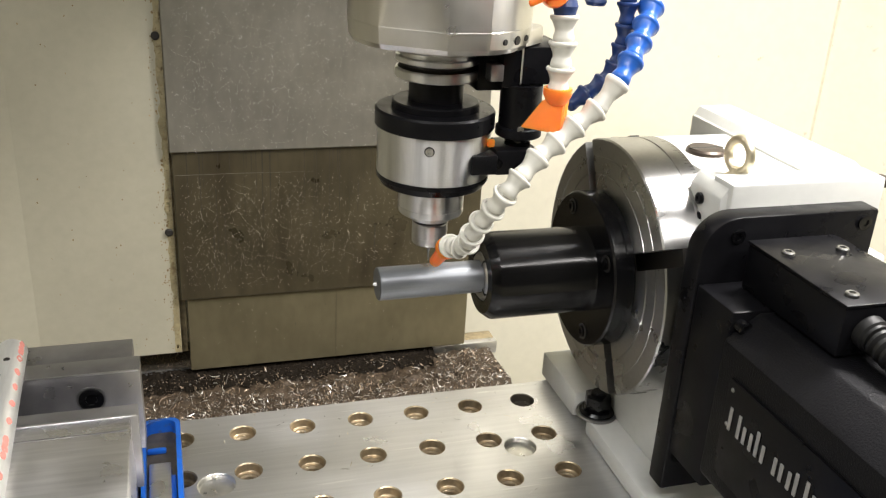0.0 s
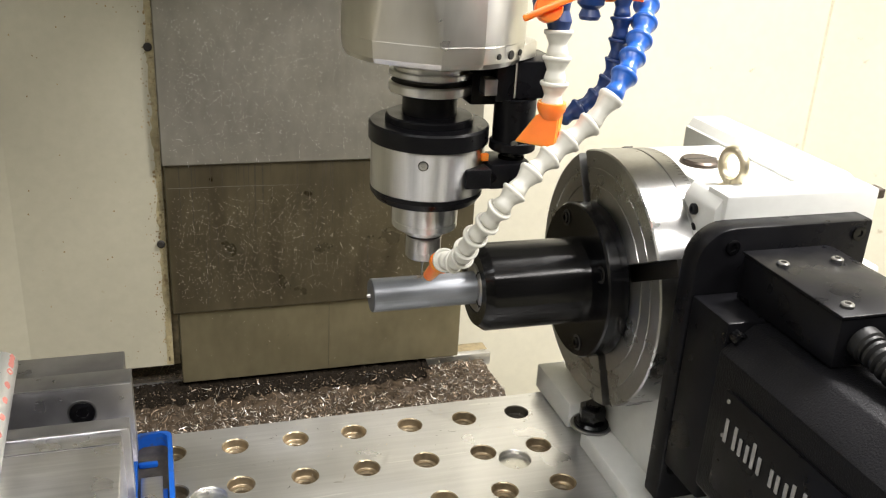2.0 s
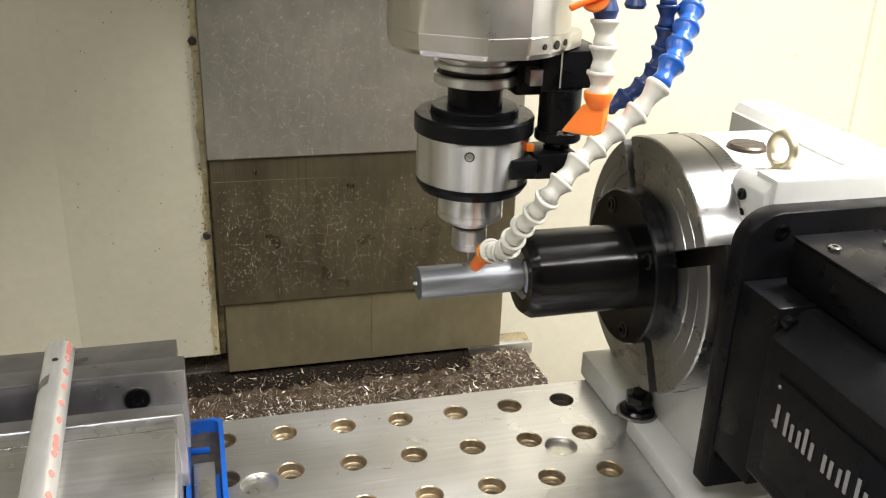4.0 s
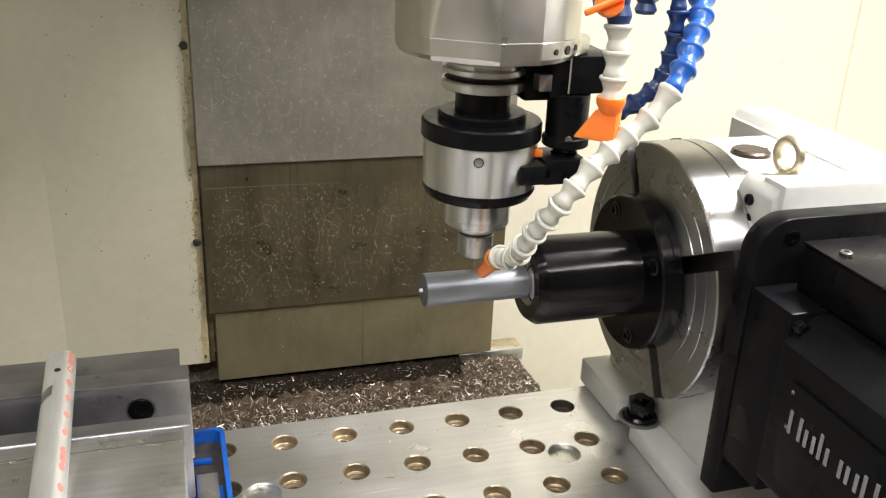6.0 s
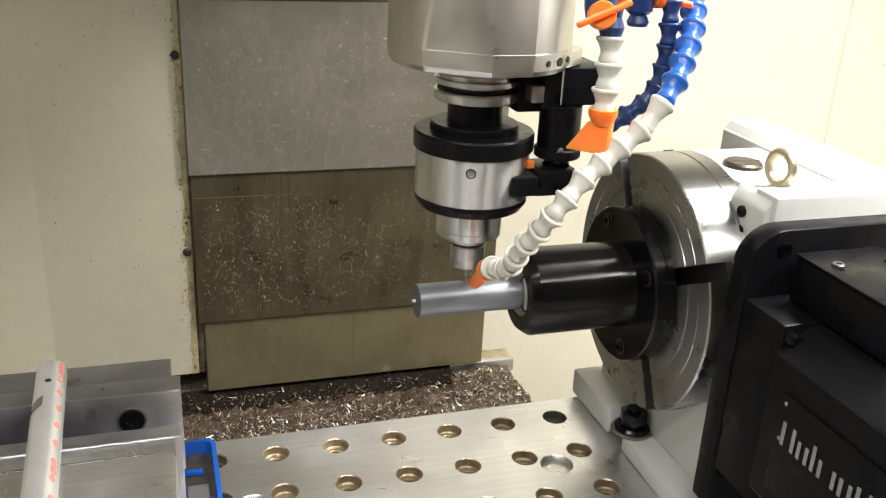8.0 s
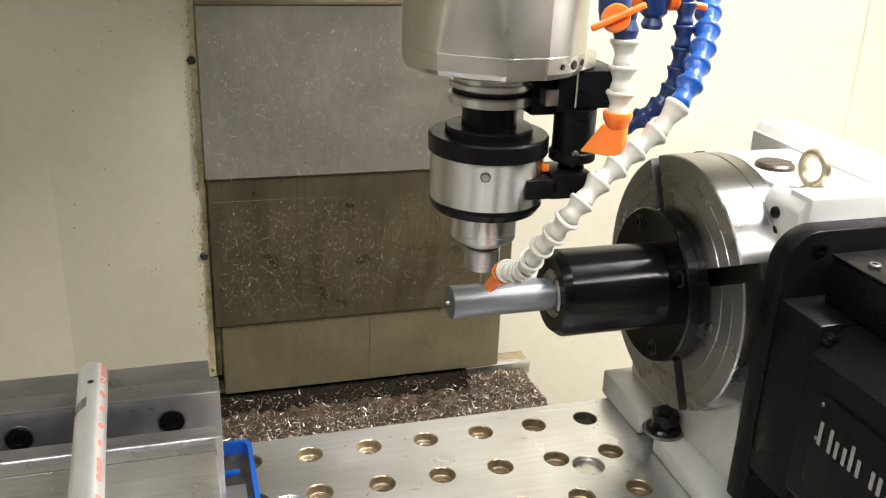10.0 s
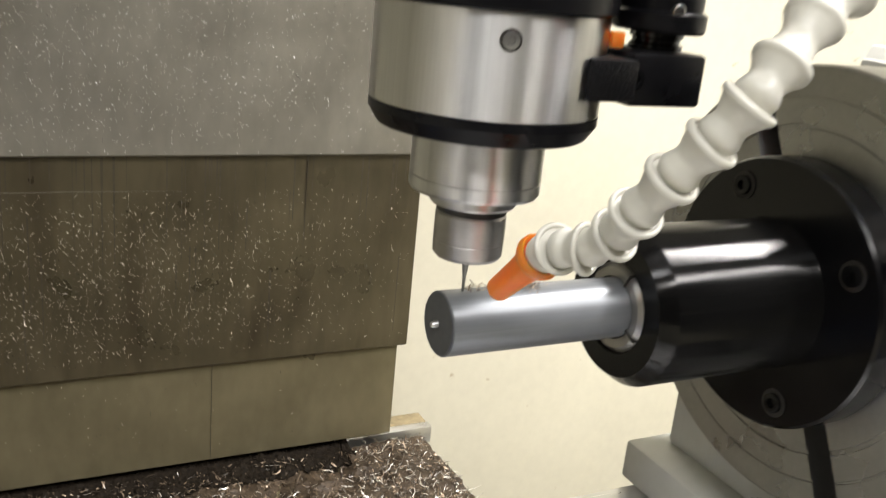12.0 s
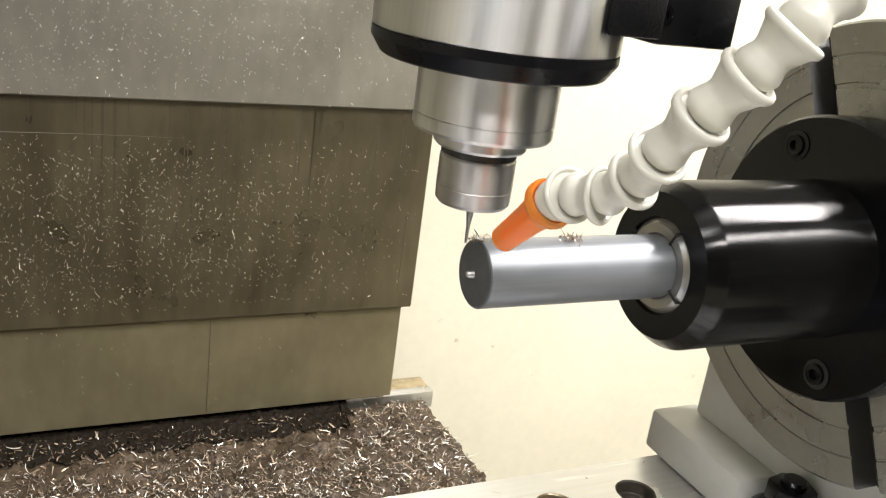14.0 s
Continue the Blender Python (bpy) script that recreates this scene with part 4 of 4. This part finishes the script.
part("body", lathe([(0.01, 0.2354), (0.0240, 0.2354), (0.0240, 0.2184), (0.0236, 0.2182), (0.0240, 0.2180), (0.0240, 0.2140), (0.0232, 0.2128), (0.0160, 0.2126), (0.0160, 0.2086), (0.0152, 0.2076), (0.01, 0.2076)], (AX, AY, 0), (0, 0, 1), 72), "satin", speeder)
part("groove_ring", lathe([(0.0122, 0.2090), (0.0130, 0.2082), (0.0130, 0.2050), (0.0118, 0.2042)], (AX, AY, 0), (0, 0, 1), 48), "rubber", speeder)
bolt_at = Vector((-0.1295, 0, 0))
by = AY - math.sqrt(0.0407 ** 2 - (bolt_at.x - AX) ** 2)
# black disc paints the recess's shade round the screw
part("counterbore", lathe([(0.0, 0.0002), (0.0035, 0.0002), (0.0037, -0.0005)], (bolt_at.x, by, 0.2700), (bolt_at.x - AX, by - AY, 0), 24), "shade_and_marks", speeder)
cap_screw(speeder, (bolt_at.x, by, 0.2700), (bolt_at.x - AX, by - AY, 0), 0.0027, 0.0009, "steel", dome=False)
nut = thing("collet_nut", "ground steel collet nut holding the engraving cutter", "collet nut", (AX, AY, 0.19))
part("body", lathe([(0.003, 0.1872), (0.0118, 0.1874), (0.0130, 0.1888), (0.0132, 0.1935), (0.01305, 0.1938), (0.0132, 0.1941), (0.0132, 0.2040), (0.0124, 0.2050), (0.009, 0.2052)], (AX, AY, 0), (0, 0, 1), 64), "nut", nut)
cutter = part("cutter", lathe([(0.0, 0.1722), (0.0005, 0.1724), (0.0007, 0.1790), (0.0014, 0.1840), (0.0016, 0.1890)], (AX, AY, 0), (0, 0, 1), 16), "screw", nut, "slender engraving cutter")



def by_cutter(r):
    n = Vector((0, r.gauss(0, 0.12), 1)).normalized()
    w = Vector((r.gauss(0, 1), r.gauss(0, 1), r.gauss(0.4, 0.6))).normalized()
    return Vector((AX + 0.0012 + 0.011 * r.random() ** 1.4, AY, AZ)) + n * (0.0128 + r.uniform(0, 0.0012)), n, w


chips("cutting", slivers(110, by_cutter, 0.0010, 33, 0.3, 2.5), "chip_dark", nut, "fine cuttings gathered at the cutter")

arm = thing("torque_arm", "black torque arm with pin and clamp block on the spindle", "torque arm", (-0.06, -0.08, 0.28))
part("bracket", prism(rounded(-0.0640, -0.0300, 0.3125, 0.3385, 0.0012, 2), -0.089, -0.045, "xz", 0.0012), "black", arm)
part("worn_edge", box(-0.0644, -0.0630, -0.0893, -0.0880, 0.3130, 0.3380, 0.0005, 1), "steel", arm, "bright worn edge of the bracket")
part("bracket_side", box(-0.0775, -0.0642, -0.0880, -0.046, 0.3105, 0.3395, 0.001), "black", arm)
part("spacer_block", box(-0.0860, -0.0765, -0.0890, -0.060, 0.3150, 0.3265, 0.0010), "vise_dark", arm, "dull grey spacer block")
part("link", box(-0.092, -0.070, -0.078, -0.050, 0.3060, 0.3300, 0.002), "black", arm)
part("pin_sleeve", lathe([(0.0, 0.2745), (0.0138, 0.2745), (0.0148, 0.2757), (0.0148, 0.3118), (0.0, 0.3118)], (-0.0590, -0.0795, 0), (0, 0, 1), 40), "black", arm)
part("collar", lathe([(0.0155, 0.2745), (0.0165, 0.2755), (0.0165, 0.2810), (0.0150, 0.2820)], (-0.0590, -0.0795, 0), (0, 0, 1), 40), "black", arm)
part("pin", lathe([(0.0095, 0.2680), (0.0095, 0.2700), (0.0085, 0.2705), (0.0085, 0.2720), (0.0095, 0.2725), (0.0095, 0.2746)], (-0.0590, -0.0795, 0), (0, 0, 1), 32), "oxide", arm)
cap_screw(arm, (-0.0632, -0.0942, 0.2822), (-0.15, -1, 0), 0.0024, 0.0008, "screw")
part("clamp_block", box(-0.0800, -0.0485, -0.0960, -0.062, 0.2500, 0.2682, 0.0016), "black", arm)
part("clamp_ear", box(-0.0990, -0.0802, -0.1000, -0.0780, 0.2520, 0.2660, 0.0012), "black_cast", arm, "rough black clamp ear")
cap_screw(arm, (-0.0790, -0.0966, 0.2592), (0, -1, 0), 0.0034, 0.0008, "oxide", dome=False)
part("red_mark", box(-0.0845, -0.0790, -0.0885, -0.0850, 0.2684, 0.2740, 0.0008), "orange", arm)


# ---- jointed coolant hoses ----
def hose(t, points, size, mat):
    """Links of a ball-and-socket hose: each a ball, a waist and a flared socket, along a run of points."""
    pts = [Vector(p) for p in points]
    for a, b in zip(pts, pts[1:]):
        way = (b - a)
        L = way.length
        r = size
        part("link", lathe([(0.0, -0.30 * r), (0.40 * r, -0.27 * r), (0.64 * r, -0.14 * r), (0.75 * r, 0.06 * r), (0.78 * r, 0.20 * r), (0.75 * r, 0.34 * r), (0.66 * r, 0.36 * L), (0.655 * r, 0.44 * L), (0.70 * r, 0.52 * L), (0.88 * r, 0.76 * L), (0.93 * r, 0.80 * L), (1.00 * r, 0.83 * L), (1.04 * r, 0.89 * L), (1.04 * r, 0.94 * L), (1.00 * r, 0.985 * L), (0.93 * r, 1.0 * L), (0.86 * r, 0.985 * L), (0.81 * r, 0.93 * L)], a, way, 28), mat, t, "", 50)


def spline(points, count):
    """Evenly spaced points along a smooth run."""
    p = [Vector(q) for q in points]
    p = [2 * p[0] - p[1]] + p + [2 * p[-1] - p[-2]]
    dense = []
    for i in range(1, len(p) - 2):
        for k in range(40):
            u = k / 40
            a, b, c, d = p[i - 1], p[i], p[i + 1], p[i + 2]
            dense.append(0.5 * ((2 * b) + (c - a) * u + (2 * a - 5 * b + 4 * c - d) * u * u + (3 * b - a - 3 * c + d) * u ** 3))
    dense.append(p[-2])
    run = [0.0]
    for a, b in zip(dense, dense[1:]):
        run.append(run[-1] + (b - a).length)
    out = []
    for k in range(count):
        s = run[-1] * k / (count - 1)
        i = max(j for j in range(len(run)) if run[j] <= s + 1e-9)
        i = min(i, len(dense) - 2)
        f = (s - run[i]) / max(run[i + 1] - run[i], 1e-9)
        out.append(dense[i].lerp(dense[i + 1], min(f, 1)))
    return out


HR = 0.0080
hose_a = thing("coolant_hose", "jointed coolant hose of pale grey and blue links with orange nozzle", "coolant hose", (-0.02, -0.14, 0.33), group="coolant hoses")
rims = [(-0.1178, -0.1128, 0.2050), (-0.1181, -0.1225, 0.2105), (-0.1139, -0.1315, 0.2130), (-0.1120, -0.1415, 0.2209), (-0.1130, -0.1500, 0.2303), (-0.1105, -0.1596, 0.2428), (-0.1058, -0.1670, 0.2540), (-0.1005, -0.1720, 0.2652),
        (-0.0911, -0.1706, 0.2752), (-0.0790, -0.1672, 0.2867), (-0.0668, -0.1653, 0.2950), (-0.0543, -0.1636, 0.3049), (-0.0408, -0.1628, 0.3151), (-0.0275, -0.1609, 0.3315)]
hose(hose_a, rims, 0.0081, "hose_white")
hose(hose_a, [rims[-1], (-0.0165, -0.1530, 0.3430), (-0.0072, -0.1430, 0.3525), (0.0018, -0.1325, 0.3615), (0.0098, -0.1215, 0.3710), (0.0159, -0.1101, 0.3804), (0.0216, -0.0988, 0.3900), (0.0259, -0.0868, 0.3999), (0.0285, -0.0745, 0.4105), (0.0295, -0.0620, 0.4210)], 0.0086, "hose_blue")
tip, ring_c = Vector((-0.1195, -0.0915, 0.1852)), Vector(rims[0])
nz = (tip - ring_c)
part("nozzle", lathe([(0.0058, 0.004), (0.0062, 0.0), (0.0072, -0.0008), (0.0079, 0.0004), (0.0080, 0.0020), (0.0074, 0.0034), (0.0058, 0.0052), (0.0050, nz.length * 0.45), (0.0043, nz.length - 0.0008), (0.0038, nz.length), (0.0026, nz.length), (0.0026, nz.length - 0.004)], ring_c, nz, 28), "orange", hose_a, "orange tapered nozzle")

hose_b = thing("coolant_hose", "short pale grey jointed hose with orange fan nozzle and valve", "coolant hose", (-0.064, -0.15, 0.33), group="coolant hoses")
down = [(-0.0635, -0.150, 0.3700), (-0.0635, -0.1515, 0.3545), (-0.0640, -0.1525, 0.3390), (-0.0645, -0.153, 0.3240)]
hose(hose_b, down[::-1], 0.0086, "hose_white")
part("stub", lathe([(0.0062, 0.0), (0.0080, 0.006), (0.0060, 0.012), (0.0070, 0.018)], (-0.0635, -0.150, 0.3690), (0, 0.1, 1), 24), "navy", hose_b)
part("nozzle_socket", lathe([(0.0, 0.3160), (0.0060, 0.3160), (0.0088, 0.3215), (0.0092, 0.3240), (0.0088, 0.3262), (0.0070, 0.3262)], (-0.0645, -0.153, 0), (0, 0, 1), 28), "orange", hose_b, "orange nozzle socket")
fan = bmesh.new()
t0, t1, b0, b1 = Vector((-0.0715, -0.1505, 0.3185)), Vector((-0.0585, -0.1560, 0.3190)), Vector((-0.0825, -0.1430, 0.2990)), Vector((-0.0645, -0.1660, 0.3000))
thick = Vector((0.55, 0.40, 0.0)).normalized() * 0.0030
vs = [fan.verts.new(v) for v in (t0 - thick, t1 - thick, b1 - thick * 0.7, b0 - thick * 0.7, t0 + thick, t1 + thick, b1 + thick * 0.7, b0 + thick * 0.7)]
for q in ((0, 1, 2, 3), (7, 6, 5, 4), (0, 4, 5, 1), (1, 5, 6, 2), (2, 6, 7, 3), (3, 7, 4, 0)):
    fan.faces.new([vs[k] for k in q])
bmesh.ops.bevel(fan, geom=fan.edges[:], offset=0.0008, segments=2, affect="EDGES")
part("fan_nozzle", fan, "orange", hose_b, "flat orange fan nozzle")
valve = part("valve_body", lathe([(0.0088, 0.0), (0.0098, 0.006), (0.0098, 0.022), (0.0085, 0.03), (0.007, 0.06)], (-0.0690, -0.1440, 0.3800), (0, 0.15, 1), 28), "navy", hose_b)
part("valve_knob", lathe([(0.0, 0.0070), (0.0076, 0.0070), (0.0083, 0.006), (0.0083, 0.0)], (-0.0733, -0.1530, 0.3824), (-0.25, -1, 0.25), 32), "orange", valve, "orange valve knob")
lev = box(-0.0175, 0.0175, -0.0020, 0.0020, 0.0, 0.0035, 0.0012)
lev.transform(Matrix.Translation((-0.0748, -0.1600, 0.3843)) @ Vector((0, 0, 1)).rotation_difference(Vector((-0.25, -1, 0.25)).normalized()).to_matrix().to_4x4() @ Matrix.Rotation(radians(11), 4, "Z"))
part("valve_lever", lev, "orange", valve)

hose_c = thing("coolant_hose", "dark blue jointed hose curling behind the pale one", "coolant hose", (-0.03, -0.11, 0.34), group="coolant hoses")
hose(hose_c, spline([(-0.012, -0.100, 0.44), (-0.005, -0.112, 0.400), (-0.005, -0.118, 0.3680), (-0.0055, -0.118, 0.346), (-0.0115, -0.118, 0.3260), (-0.0263, -0.118, 0.3140), (-0.040, -0.118, 0.3060)], 12)[::-1], 0.0072, "navy")
manifold = thing("coolant_valve", "navy plastic coolant valve with orange knobs", "valve", (-0.035, -0.10, 0.40))
part("body", lathe([(0.0, 0.3785), (0.0062, 0.3785), (0.0074, 0.3810), (0.0056, 0.3855), (0.0090, 0.3885), (0.0090, 0.45)], (-0.0245, -0.1100, -0.0085), (0, 0, 1), 28), "navy", manifold)
for s in (-1, 1):
    part("knob", lathe([(0.0, 0.0155), (0.0068, 0.0155), (0.0078, 0.0140), (0.0078, 0.0092), (0.0, 0.0092)], (-0.0245, -0.1100, 0.3890), (s * 0.95, -0.3 * s, 0.05), 24), "orange", manifold)
part("lever", lathe([(0.0028, 0.014), (0.0022, 0.034)], (-0.0245, -0.1100, 0.3890), (0.95, -0.3, -0.12), 12), "orange", manifold)

# ---- what moves ----
ON_TABLE = [table, plate, rotary, eye, clamp, face, holder, collet, rod, mount, motor, conn, vise, tube, tray]
ON_HEAD = [nose, toolholder, speeder, nut, arm, hose_a, hose_b, hose_c, manifold, cover_mid, cover_top]
FEED = [(0.0, 0.0), (3.5, 0.0), (7.0, 0.0), (7.7, 0.0), (8.0, 0.0011), (8.5, 0.0047), (9.5, 0.0119), (10.5, 0.0191), (11.5, 0.0264), (12.5, 0.0336), (13.5, 0.0408), (14.0, 0.0444)]
PLUNGE = [(0.0, 0.0046), (1.0, 0.0046), (1.5, 0.0042), (2.0, 0.0024), (2.5, 0.0003), (3.0, 0.0), (14.0, 0.0)]


def motions():
    for ob in ON_TABLE:
        x, y, z = BASE[ob]
        walk(ob, [(t, pose(x + d, y, z)) for t, d in FEED])
    for ob in ON_HEAD:
        x, y, z = BASE[ob]
        walk(ob, [(t, pose(x, y, z + d)) for t, d in PLUNGE])


motions()
